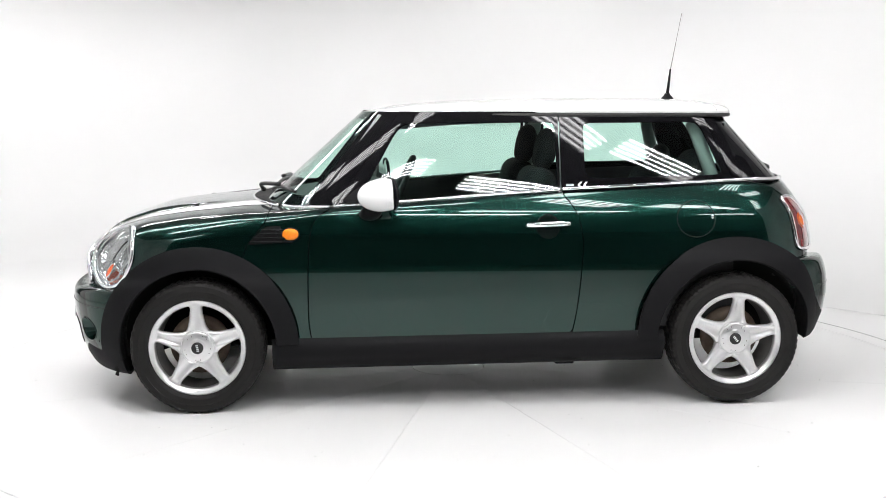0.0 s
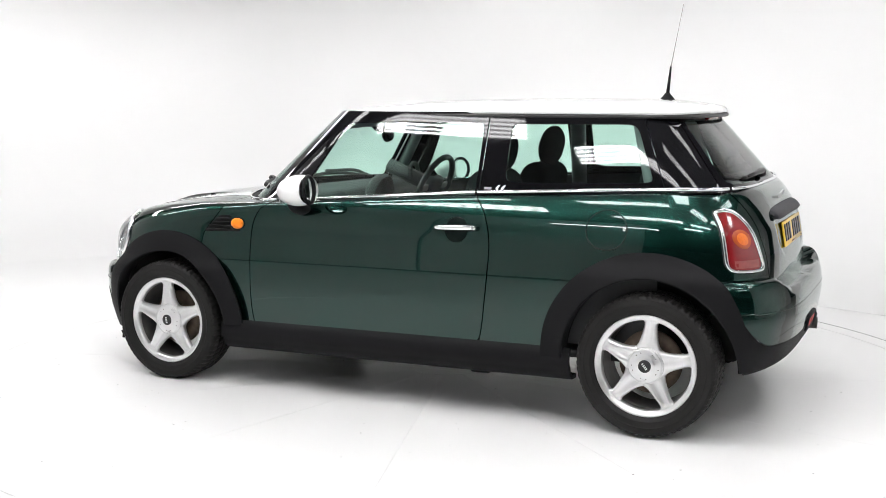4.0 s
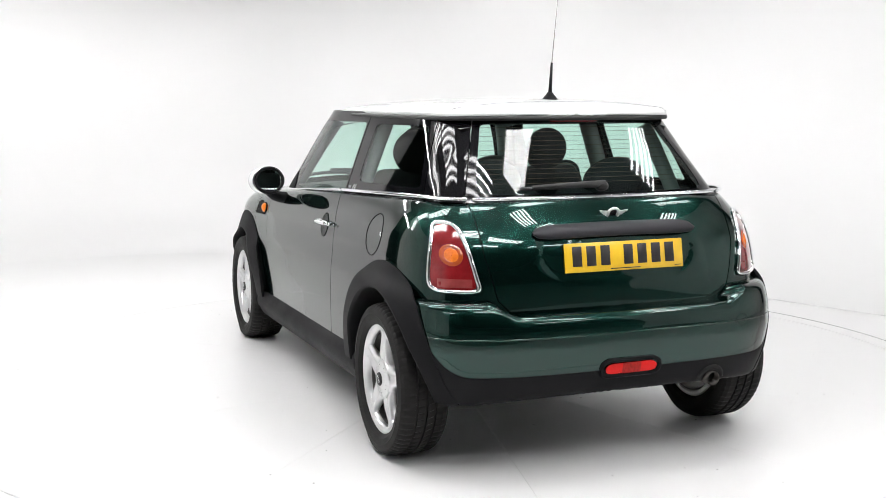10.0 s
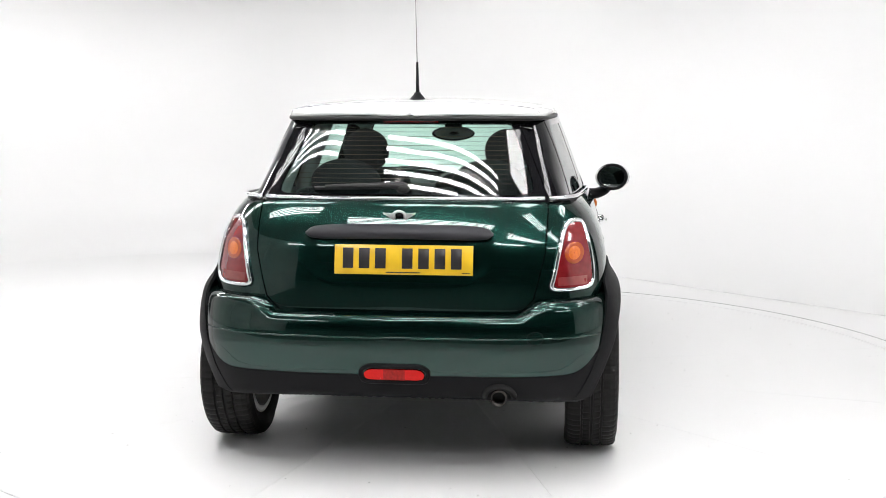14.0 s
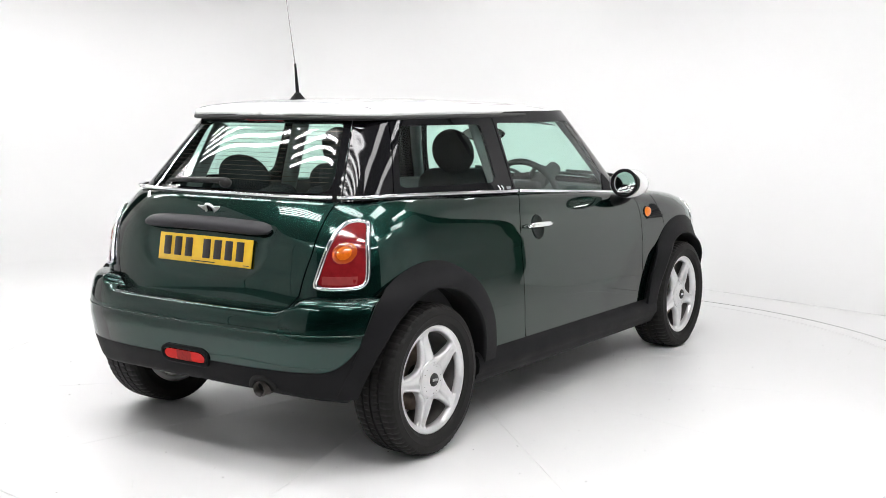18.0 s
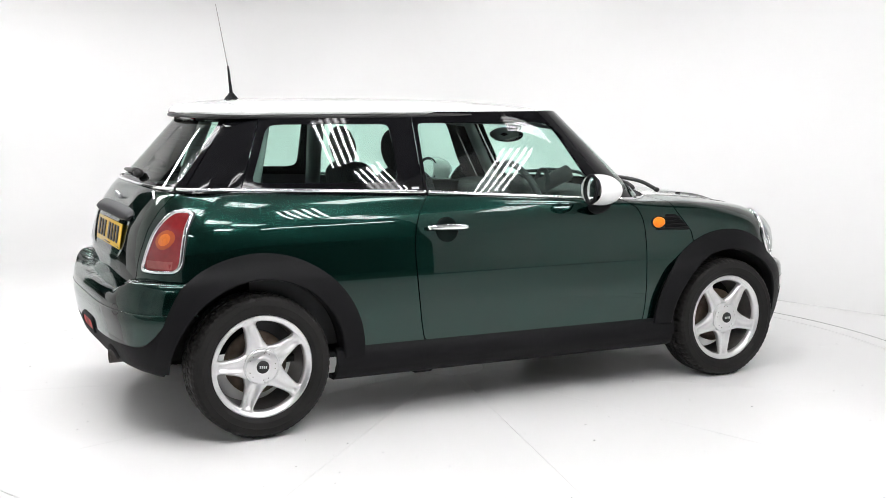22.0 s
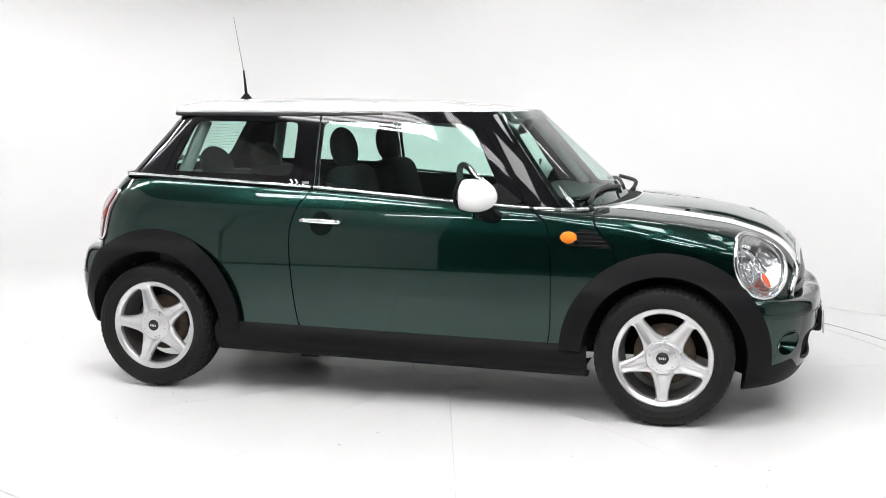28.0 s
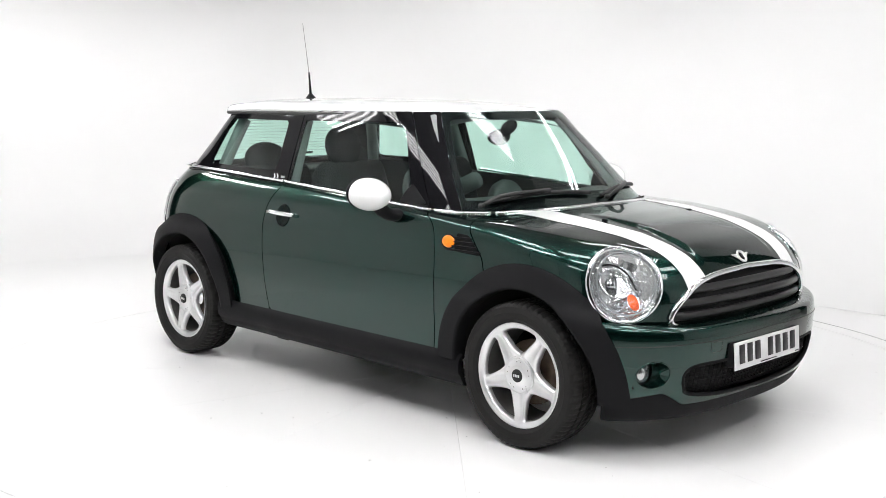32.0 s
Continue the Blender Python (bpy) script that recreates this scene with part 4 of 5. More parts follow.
# rear fog lamp, tow cover, exhaust
fogl = spline([(0.10, 0.423), (0.125, 0.412), (0.130, 0.396), (0.122, 0.378), (0.10, 0.372)], 5)
fogl = (np.concatenate([fogl, fogl[::-1] * (-1, 1)]) - (0, 0.398)) * (0.86, 0.80) + (0, 0.408)
rf = mesh_ob("rear_fog_lamp", *tube(on_rear(fogl[:, 0] * 1.12, (fogl[:, 1] - 0.408) * 1.5 + 0.408, f_rear_bumper, 0.002), 0.009, 8, True), PLASTIC, car, "red rear fog lamp in a black surround")
rf_f = poly_gap(fogl)
V, T = clips(*both(*RBUMP), lambda q: np.where(q[:, 0] < -1.5, rf_f(q[:, 1:]), -1.0))
mesh_ob("lens", V + normals(V, T) * 0.006, T, FOG_RED, rf)
V, T = clips(V, T, lambda q: 0.04 - np.abs(q[:, 1]))
mesh_ob("lens_centre", V + normals(V, T) * 0.008, T, mat("dark_red_lens", (0.32, 0.012, 0.010), 0.5, spec=0.2, vary=0.4, scale=120), rf)
mesh_ob("tow_eye_cover", *tube(np.concatenate([on_rear(-0.515 + 0.030 * np.cos(a), 0.548 + 0.024 * np.sin(a), f_rear_bumper, -0.0006) for a in np.linspace(0, 2 * np.pi, 28, endpoint=False)]), 0.0014, 5, True), DARK, car)
sm = np.linspace(-0.80, 0.80, 61)
mesh_ob("bumper_crease", *tube(on_rear(sm, 0.545 + 0 * sm, f_rear_bumper, -0.0012), 0.004, 6), PAINT, car)
ex = mesh_ob("exhaust_pipe", *lathe([(0.0245, -1.62), (0.0245, -1.776), (0.029, -1.776), (0.029, -1.30)], 24, axis="x"), mat("sooty_steel", (0.045, 0.040, 0.036), 0.5, 0.5, vary=0.4, scale=60), car, "sooty steel exhaust tail pipe")
ex.matrix_basis = pose(0, -0.385, 0.322)
# near-black disc in the bore, in place of the shade inside the pipe
mesh_ob("pipe_shade", *lathe([(0.0005, -1.66), (0.0245, -1.66)], 20, axis="x"), DARK, ex)
# bumper is not cut here: a near-black rod draws the shaded gap
mesh_ob("cutout_shade", *tube(np.array([on_rear(-0.385 + 0.055 * math.cos(a), 0.318 + 0.048 * math.sin(a), f_rear_bumper, 0.0)[0] for a in np.linspace(0.1, np.pi - 0.1, 16)]), 0.012, 8), DARK, car)

# rear window heating lines, wiper
HEAT = mat("copper_heating_line", (0.10, 0.06, 0.04), 0.5, vary=0.1)
WIPER = mat("wiper_black", (0.010, 0.010, 0.010), 0.45, vary=0.1)
hub_p = on_rear(0.0, 1.075, f_green, 0.02)[0]
rw = mesh_ob("rear_wiper", *tube(np.array([on_rear(y, z, f_green, o)[0] for y, z, o in ((-0.01, 1.085, 0.035), (0.06, 1.085, 0.038), (0.2, 1.082, 0.032), (0.30, 1.078, 0.028))]), [0.014, 0.012, 0.009, 0.007], 8), WIPER, car, "black rear wiper at rest")
mesh_ob("blade", *tube(np.array([on_rear(y, 1.072 + 0.004 * math.cos(y * 5), f_green, 0.012)[0] for y in np.linspace(0.02, 0.345, 10)]), 0.008, 6), WIPER, rw)
part("wiper_spindle", ball(0.024, 0.028, 0.021, 14, 8, at=tuple(hub_p)), WIPER, rw)
for z in np.linspace(1.09, 1.30, 13):
    w = 0.475 - 0.30 * (z - 1.09)
    ys = np.linspace(-w, w, 17)
    mesh_ob("heating_line", *tube(on_rear(ys, z + 0 * ys, f_green, -0.003), 0.0007, 4), HEAT, car)
brk = [on_rear(y, 1.325, f_green, 0.006)[0] for y in np.linspace(-0.11, 0.11, 9)]
mesh_ob("high_brake_lamp", *tube(np.array(brk), 0.007, 6), RED, car)

# ---- wing vents and side repeaters
VENT = np.array([(1.005, 0.762), (0.925, 0.842), (0.855, 0.847), (0.848, 0.770)])
vent_f = side_poly(VENT)
V, T = clips(*BODY, vent_f)
for sy in (1, -1):
    v = (V + normals(V, T) * 0.0012, T)
    vent = mesh_ob("wing_vent", *(v if sy > 0 else mirror(v)), PLASTIC, car, "black slatted wing vent with orange side repeater")
    for k in range(4):
        z = 0.775 + 0.018 * k
        xs = np.linspace(0.80, 0.995 - 0.018 * k, 12)
        mesh_ob("slat", *tube(on_side(xs, z + 0 * xs, f_body, 0.003) * (1, sy, 1), 0.0045, 6), PLASTIC, vent)
    c_ = on_side(0.812, 0.808, f_body, 0.0)[0]
    part("side_repeater", ball(0.038, 0.017, 0.027, 24, 14, at=(c_[0], sy * c_[1], c_[2])), AMBER, vent, "orange side repeater lens")
    mesh_ob("repeater_seat", *tube(np.concatenate([on_side(0.812 + 0.040 * np.cos(a), 0.808 + 0.029 * np.sin(a), f_body, 0.002) for a in np.linspace(0, 2 * np.pi, 24, endpoint=False)]) * (1, sy, 1), 0.003, 6, True), PLASTIC, vent)

# ---- door handles, locks, fuel flap
for sy in (1, -1):
    m3 = (1, sy, 1)
    c_ = np.array([-0.357, 0.834])
    g_ = np.linspace(0, 2 * np.pi, 36, endpoint=False)
    # nearly flat disc; dark colour stands in for shade in the painted hollow
    cup = np.concatenate([on_side(c_[0] + r_ * np.cos(g_), c_[1] + r_ * np.sin(g_), f_body, o_) for r_, o_ in ((0.056, 0.001), (0.052, 0.003), (0.048, 0.0025), (0.02, 0.002), (0.001, 0.002))])
    hd = mesh_ob("door_handle", cup * m3, [(r_ * 36 + k, r_ * 36 + (k + 1) % 36, r_ * 36 + 36 + (k + 1) % 36, r_ * 36 + 36 + k) for r_ in range(4) for k in range(36)], mat("cup_shade", (0.004, 0.008, 0.007), 0.25, spec=0.10, vary=0.1), car, "chrome door handle over a cup with its shade painted in")
    xs = np.linspace(-0.458, -0.256, 15)
    rr_ = 0.0125 * np.sqrt(np.clip(1 - ((xs + 0.357) / 0.108) ** 4, 0.05, 1))
    P = on_side(xs, 0.846 - 0.035 * (xs + 0.357), f_body, 0.022)
    mesh_ob("grip", *tube(P * m3, rr_, 10, flat=0.7), CHROME, hd)
    for x in (-0.445, -0.27):
        mesh_ob("handle_foot", *tube(np.array([on_side(x, 0.845, f_body, o)[0] for o in (-0.01, 0.02)]) * m3, 0.008, 8), CHROME, hd)
    lk = on_side(-0.448, 0.848, f_body, 0.035)[0] * m3
    part("door_lock", ball(0.007, 0.003, 0.007, 12, 8, at=tuple(lk)), STEEL, hd)
fuel = mesh_ob("fuel_flap", *tube(np.concatenate([on_side(-1.045 + 0.089 * np.cos(a), 0.864 + 0.083 * np.sin(a), f_body, -0.0004) for a in np.linspace(0, 2 * np.pi, 48, endpoint=False)]), 0.0026, 6, True), DARK, car, "round fuel filler flap")
part("fuel_lock", ball(0.007, 0.003, 0.009, 14, 8, at=tuple(on_side(-1.122, 0.872, f_body, 0.001)[0])), CHROME, fuel)

# ---- door mirrors
MIRROR_GLASS = mat("mirror_silver", (0.85, 0.88, 0.87), 0.02, 1.0)
for sy in (1, -1):
    bm = ball(0.112, 0.092, 0.073, 32, 20)
    geom = bmesh.ops.bisect_plane(bm, geom=bm.verts[:] + bm.edges[:] + bm.faces[:], plane_co=(-0.047, 0, 0), plane_no=(-1, sy * 0.12, 0), clear_outer=True)
    cap = part("door_mirror", bm, WHITE, car, "white mirror shell on a black foot", m=pose(0.398, sy * 0.868, 0.990, 0, 4, sy * 6))
    rim_ = [(-0.046 - sy * 0.010 * math.cos(a), 0.077 * math.cos(a), 0.064 * math.sin(a)) for a in np.linspace(0, 2 * np.pi, 32, endpoint=False)]
    mesh_ob("mirror_rim", *tube(rim_, 0.0085, 8, True, up=(1, 0, 0)), PLASTIC, cap)
    V = [(-0.045, 0, 0)] + [(-0.045 - sy * 0.010 * math.cos(a), 0.076 * math.cos(a), 0.063 * math.sin(a)) for a in np.linspace(0, 2 * np.pi, 32, endpoint=False)]
    mesh_ob("mirror_glass", V, [(0, 1 + k, 1 + (k + 1) % 32) for k in range(32)], MIRROR_GLASS, cap)
    foot = spline([(0.455, sy * 0.745, 0.893), (0.452, sy * 0.785, 0.897), (0.445, sy * 0.825, 0.915), (0.432, sy * 0.850, 0.945)], 5)
    mesh_ob("mirror_foot", *tube(foot, np.linspace(0.050, 0.044, len(foot)), 14, up=(1, 0, 0), flat=0.60), PLASTIC, car)
    tri = np.array([(0.60, 0.935), (0.42, 0.945), (0.47, 1.035)])
    V, T = clips(*GREEN, side_poly(tri))
    v = (V + normals(V, T) * 0.004, T)
    panel("mirror_sail", v if sy > 0 else mirror(v), PLASTIC, car, depth=0.01)

# ---- stripes on the bonnet
stripe_w = lambda V: np.minimum(np.abs(V[:, 1]) - (0.352 - 0.055 * np.clip((V[:, 0] - 1.3) / 0.5, 0, 1)), (0.515 - 0.085 * np.clip((V[:, 0] - 1.2) / 0.55, 0, 1)) - np.abs(V[:, 1]))
VS, TS = clips(*bonnet, lambda V: stripe_w(V) - 0.005)
vs = (VS + normals(VS, TS) * 0.0010, TS)
edge_x = np.linspace(0.99, 1.70, 30)
edge_in = 0.3545 - 0.055 * np.clip((edge_x - 1.3) / 0.5, 0, 1)
edge_out = 0.5125 - 0.085 * np.clip((edge_x - 1.2) / 0.55, 0, 1)
for sy in (1, -1):
    st_ = mesh_ob("bonnet_stripe", *(vs if sy > 0 else mirror(vs)), WHITE, car, "white bonnet stripe with thin edge lines")
    for ey in (edge_in, edge_out):
        P = solve(f_body, np.stack([edge_x, ey, 0 * edge_x + 0.5], 1), np.tile([0, 0, 1.0], (30, 1)))
        mesh_ob("stripe_edge", *tube(P * (1, sy, 1), 0.0016, 5), SATIN, st_)
    jp = solve(f_body, np.array([[1.29, sy * 0.322, 0.6]]), np.array([[0, 0, 1.0]]))[0]
    part("washer_jet", box_bm(0.022, 0.018, 0.009, 0.003, at=tuple(jp + (0, 0, 0.004))), PLASTIC, car)

# ---- windscreen wipers
for y0, y1 in ((-0.64, 0.05), (0.12, 0.66)):
    blade = []
    for q in np.linspace(0, 1, 10):
        y = y0 + (y1 - y0) * q
        z = 0.955 + 0.020 * math.sin(q * math.pi) + (0.015 if y0 < 0 else 0.02) * q
        p = solve(f_green, np.array([[0.1, y * 0.3, z]]), (lambda d: d / np.linalg.norm(d))(np.array([[0.9, y * 0.7, 0.0]])))[0] + (0.014, 0, 0.006)
        blade.append(p)
    blade = np.array(blade)
    wp = mesh_ob("windscreen_wiper", *tube(blade, 0.0095, 8), WIPER, car, "black windscreen wiper at rest")
    mid = blade[5]
    pv = np.array([0.99 - 0.25 * abs(y0) ** 2, y0 - 0.02, 0.958])
    mesh_ob("wiper_arm", *tube(spline([pv, pv + (0.0, (mid[1] - pv[1]) * 0.35, 0.035), mid + (0.012, 0, 0.013)], 5), 0.010, 8), WIPER, wp)
    part("wiper_spindle", ball(0.014, 0.016, 0.012, 12, 8, at=tuple(pv)), WIPER, wp)

# ---- roof aerial
aer = mesh_ob("aerial", *lathe([(0.0005, 0.032), (0.012, 0.031), (0.017, 0.022), (0.028, 0.010), (0.036, 0.0)], 20, axis="z"), PLASTIC, car, "black roof aerial with thin whip")
aer.matrix_basis = pose(-1.100, 0.0, ROOF_TOP(-1.10) - 0.003)
mesh_ob("aerial_stem", *tube([(0, 0, 0.02), (-0.013, 0, 0.155)], [0.0085, 0.0045], 10), PLASTIC, aer)
mesh_ob("aerial_whip", *tube([(-0.013, 0, 0.15), (-0.065, 0, 0.44)], [0.0022, 0.0015], 6), STEEL, aer)
gap_y = np.linspace(0.0, 0.52, 24)
gp = solve(f_roof, np.stack([0 * gap_y - 1.205, gap_y * 0.98, 0 * gap_y + 1.35], 1), np.tile([0, 0, 1.0], (24, 1)))
mesh_ob("spoiler_seam", *tube(np.concatenate([(gp * (1, -1, 1))[::-1][:-1], gp]), 0.0016, 5), SMOKE, car)

# ---- pillar stickers: plain chevrons and a bar
DECAL = mat("white_sticker", (0.75, 0.76, 0.76), 0.4, vary=0.05, scale=40)
for sy in (1, -1):
    for k in range(2):
        x = -0.545 + 0.026 * k
        pts = [(x, 1.031), (x - 0.010, 1.031), (x + 0.002, 1.016), (x - 0.010, 1.001), (x, 1.001), (x + 0.013, 1.016)]
        P = on_side([p[0] for p in pts], [p[1] for p in pts], f_green, 0.004) * (1, sy, 1)
        mesh_ob("pillar_sticker", P, [(0, 1, 2, 5), (5, 2, 3, 4)], DECAL, car)
    P = on_side([-0.488, -0.488, -0.452, -0.452], [1.022, 1.011, 1.011, 1.022], f_green, 0.004) * (1, sy, 1)
    mesh_ob("pillar_sticker", P, [(0, 1, 2, 3)], SMOKE, car)

# ---------------------------------------------------------------- cabin
CLOTH = mat("charcoal_seat_cloth", (0.022, 0.022, 0.024), 0.9, spec=0.1, vary=0.2, scale=12, bump=0.15, bump_scale=260)
TRIM = mat("dark_grey_cabin_plastic", (0.045, 0.047, 0.048), 0.6, vary=0.1, scale=9, bump=0.2, bump_scale=500)
GREY = mat("grey_cabin_lining", (0.24, 0.25, 0.25), 0.8, vary=0.08, scale=9, bump=0.2, bump_scale=500)


def pad(sx, sy, sz, at, tilt=0.0, round_=0.45):
    """A cushion: a box with generous rounding."""
    bm = bmesh.new()
    bmesh.ops.create_cube(bm, size=1)
    bmesh.ops.scale(bm, vec=(sx, sy, sz), verts=bm.verts)
    bmesh.ops.bevel(bm, geom=bm.edges[:], offset=min(sx, sy, sz) * round_, segments=4, profile=0.5, affect="EDGES")
    bmesh.ops.transform(bm, matrix=pose(*at, 0, tilt, 0), verts=bm.verts)
    return bm


for sy in (1, -1):
    seat = part("front_seat", pad(0.50, 0.50, 0.16, (0.02, sy * 0.345, 0.50), -6), CLOTH, car, "charcoal cloth front seat with headrest")
    bm = pad(0.15, 0.50, 0.60, (-0.31, sy * 0.345, 0.79), -14, 0.48)
    for v in bm.verts:
        if v.co.z > 0.85:
            v.co.y = sy * 0.345 + (v.co.y - sy * 0.345) * (1 - 0.9 * (v.co.z - 0.85))
    part("backrest", bm, CLOTH, seat)
    bm = ball(0.062, 0.112, 0.108, 24, 16)
    for v in bm.verts:
        v.co.x = max(min(v.co.x, 0.045), -0.05)
    bmesh.ops.transform(bm, matrix=pose(-0.405, sy * 0.342, 1.165, 0, -12, 0), verts=bm.verts)
    part("headrest", bm, CLOTH, seat)
    for dy in (-0.05, 0.05):
        mesh_ob("headrest_post", *tube([(-0.395, sy * 0.342 + dy, 1.02), (-0.40, sy * 0.342 + dy, 1.12)], 0.006, 6), STEEL, seat)
    rs = part("rear_seat", pad(0.13, 0.50, 0.50, (-1.02, sy * 0.29, 0.80), -22), CLOTH, car, "charcoal cloth rear seat back")
    bm = ball(0.055, 0.150, 0.105, 28, 16)
    for v in bm.verts:
        v.co.z = max(v.co.z, -0.055)
    bmesh.ops.transform(bm, matrix=pose(-1.13, sy * 0.30, 1.065, 0, -20, 0), verts=bm.verts)
    part("headrest", bm, CLOTH, rs)
    part("seat_cushion", pad(0.42, 0.50, 0.14, (-0.76, sy * 0.29, 0.52), 0), CLOTH, rs)
    # cabin side linings
    V = np.array([(x, sy * (f_w - 0.045), z) for x in np.linspace(0.62, -1.25, 24) for z, f_w in ((0.35, 0.745), (0.70, 0.745), (0.90, 0.73), (BELT(x) - 0.004, 0.712 - 0.045 * np.clip((-x - 0.3), 0, 1) ** 2))])
    mesh_ob("door_lining", V, grid_tris(24, 4), TRIM, car)
    for a, b, w0 in (((-0.46, 0.95), (-0.49, 1.34), 0.075), ((-1.20, 0.98), (-1.10, 1.30), 0.06)):
        q = np.array([on_side(a[0] + (b[0] - a[0]) * t, a[1] + (b[1] - a[1]) * t, f_green, -0.55 * w0 - (0.05 if a[0] < -1 else 0.014))[0] for t in np.linspace(0, 1, 8)]) * (1, sy, 1)
        mesh_ob("pillar_lining", *tube(q, w0 * 0.55, 8, flat=1.0), GREY, car)
    q = np.array([on_side(0.66 - 0.27 * t, 0.95 + 0.37 * t, f_green, -0.045)[0] for t in np.linspace(0, 1, 8)]) * (1, sy, 1)
    mesh_ob("pillar_lining", *tube(q, 0.030, 8), GREY, car)
part("cabin_floor", box_bm(1.9, 1.36, 0.03, at=(-0.2, 0, 0.30)), TRIM, car)
part("parcel_shelf", box_bm(0.36, 1.10, 0.02, 0.005, at=(-1.34, 0, 0.985)), TRIM, car)
part("boot_lining", box_bm(0.02, 1.05, 0.45, at=(-1.52, 0, 0.78)), TRIM, car)
hl_x = np.linspace(0.40, -1.27, 20)
V = [(x, y, ROOF_TOP(x) - 0.055 - 0.05 * abs(y / 0.5) ** 2.5) for x in hl_x for y in np.linspace(-0.52 + 0.04 * max(0, -x - 0.3), 0.52 - 0.04 * max(0, -x - 0.3), 12)]
mesh_ob("headliner", V, grid_tris(20, 12), GREY, car)
dy = np.linspace(-0.66, 0.66, 29)
fx = np.array([solve(f_green, np.array([[0.1, y, 0.955]]), np.array([[1.0, 0, 0]]))[0][0] for y in dy]) - 0.03
rows_ = []
for q, z in ((1.0, 0.90), (1.0, 0.938), (0.8, 0.948), (0.45, 0.955), (0.12, 0.950), (0.0, 0.930), (-0.06, 0.88), (-0.02, 0.76), (0.1, 0.62)):
    rows_.append(np.stack([0.50 - 0.10 * np.abs(dy) ** 2 + (np.minimum(fx, 0.93) - 0.50 + 0.10 * np.abs(dy) ** 2) * q, dy, z + 0 * dy], 1))
dash = mesh_ob("dashboard", np.stack(rows_).reshape(-1, 3), grid_tris(len(rows_), len(dy)), TRIM, car, "dark grey dashboard with a round centre dial")
cd = mesh_ob("centre_dial", *lathe([(0.0005, -0.012), (0.10, -0.012), (0.112, 0.0), (0.118, 0.02), (0.112, 0.05)], 36, axis="x"), TRIM, dash)
cd.matrix_basis = pose(0.47, 0, 0.905, 0, 14, 180)
mesh_ob("rev_counter", *tube([(0.41 + 0.0, -0.345 + 0.05 * math.cos(a), 1.005 + 0.05 * math.sin(a)) for a in np.linspace(0, 2 * np.pi, 24, endpoint=False)], 0.012, 8, True, up=(1, 0, 0)), TRIM, dash)
part("console", pad(0.7, 0.20, 0.30, (0.25, 0, 0.52), 0, 0.3), TRIM, dash)
sw = mesh_ob("steering_wheel", *tube([(0.0, 0.182 * math.cos(a), 0.182 * math.sin(a)) for a in np.linspace(0, 2 * np.pi, 40, endpoint=False)], 0.016, 10, True, up=(1, 0, 0)), TRIM, car, "black two-spoke steering wheel")
sw.matrix_basis = pose(0.285, -0.345, 0.925, 0, -24, 0)
part("steering_boss", pad(0.05, 0.16, 0.12, (0.01, 0, 0), 0, 0.45), TRIM, sw)
for y in (-0.1, 0.1):
    part("steering_spoke", box_bm(0.015, 0.12, 0.035, 0.005, at=(0.005, y * 1.15, 0.0)), STEEL, sw)
mesh_ob("steering_column", *tube([(0.02, 0, 0), (0.30, 0, -0.01)], 0.04, 10), TRIM, sw)
im = part("interior_mirror", ball(0.018, 0.120, 0.040, 28, 14), PLASTIC, car, "oval interior mirror", m=pose(0.395, 0.0, 1.222, 0, 6, 17))
mesh_ob("mirror_glass", *(lambda n: ([(-0.0175, 0, 0)] + [(-0.0175, 0.108 * math.cos(a), 0.033 * math.sin(a)) for a in np.linspace(0, 2 * np.pi, n, endpoint=False)], [(0, 1 + k, 1 + (k + 1) % n) for k in range(n)]))(28), mat("dimmed_mirror", (0.45, 0.47, 0.46), 0.06, 1.0), im)
mesh_ob("mirror_stalk", *tube([(0.012, 0, 0.01), (0.05, 0, 0.075)], 0.012, 8), PLASTIC, im)
part("sensor_housing", ball(0.030, 0.050, 0.045, 20, 12), PLASTIC, im, m=pose(0.048, -0.01, 0.055, 0, 40, 0))
for y in (0.28, -0.28):
    part("sun_visor", box_bm(0.14, 0.34, 0.014, 0.006, at=(0.23, y, 1.322)), GREY, car)

# ---------------------------------------------------------------- studio
turntable = tagged(mesh_ob("turntable", *lathe([(0.0005, -0.012), (2.522, -0.012), (2.522, -0.05)], 180, axis="z"), mat("grey_joint_sealer", (0.55, 0.55, 0.54), 0.8, vary=0.15)),
                   "white painted round turntable of twelve wedge panels", "turntable")
mesh_ob("centre_cover", *lathe([(0.0005, 0.0), (0.186, 0.0), (0.1875, -0.002), (0.1875, -0.012)], 48, axis="z"), FLOOR, turntable, smooth=False)


def wedge():
    """One floor panel of the turntable, from its hub to its edge."""
    g, n = 0.0006, 16
    V = []
    for r in (0.190, 0.192, 2.518, 2.522):
        h = math.radians(15) - g / r
        for a in np.linspace(-h, h, n):
            V.append((r * math.cos(a), r * math.sin(a), 0.0 if 0.191 < r < 2.52 else -0.003))
    F = [(r * n + k, (r + 1) * n + k, (r + 1) * n + k + 1, r * n + k + 1) for r in range(3) for k in range(n - 1)]
    base = len(V)
    V += [(x, y, -0.012) for x, y, z in V]
    edge = [r * n for r in range(4)] + [3 * n + k for k in range(1, n)] + [r * n + n - 1 for r in (2, 1, 0)] + [k for k in range(n - 2, 0, -1)]
    F += [(edge[k], base + edge[k], base + edge[(k + 1) % len(edge)], edge[(k + 1) % len(edge)]) for k in range(len(edge))]
    return V, F


first = mesh_ob("floor_panel", *wedge(), FLOOR, turntable, smooth=False)
first.matrix_basis = pose(0, 0, 0, 0, 0, 91.6)
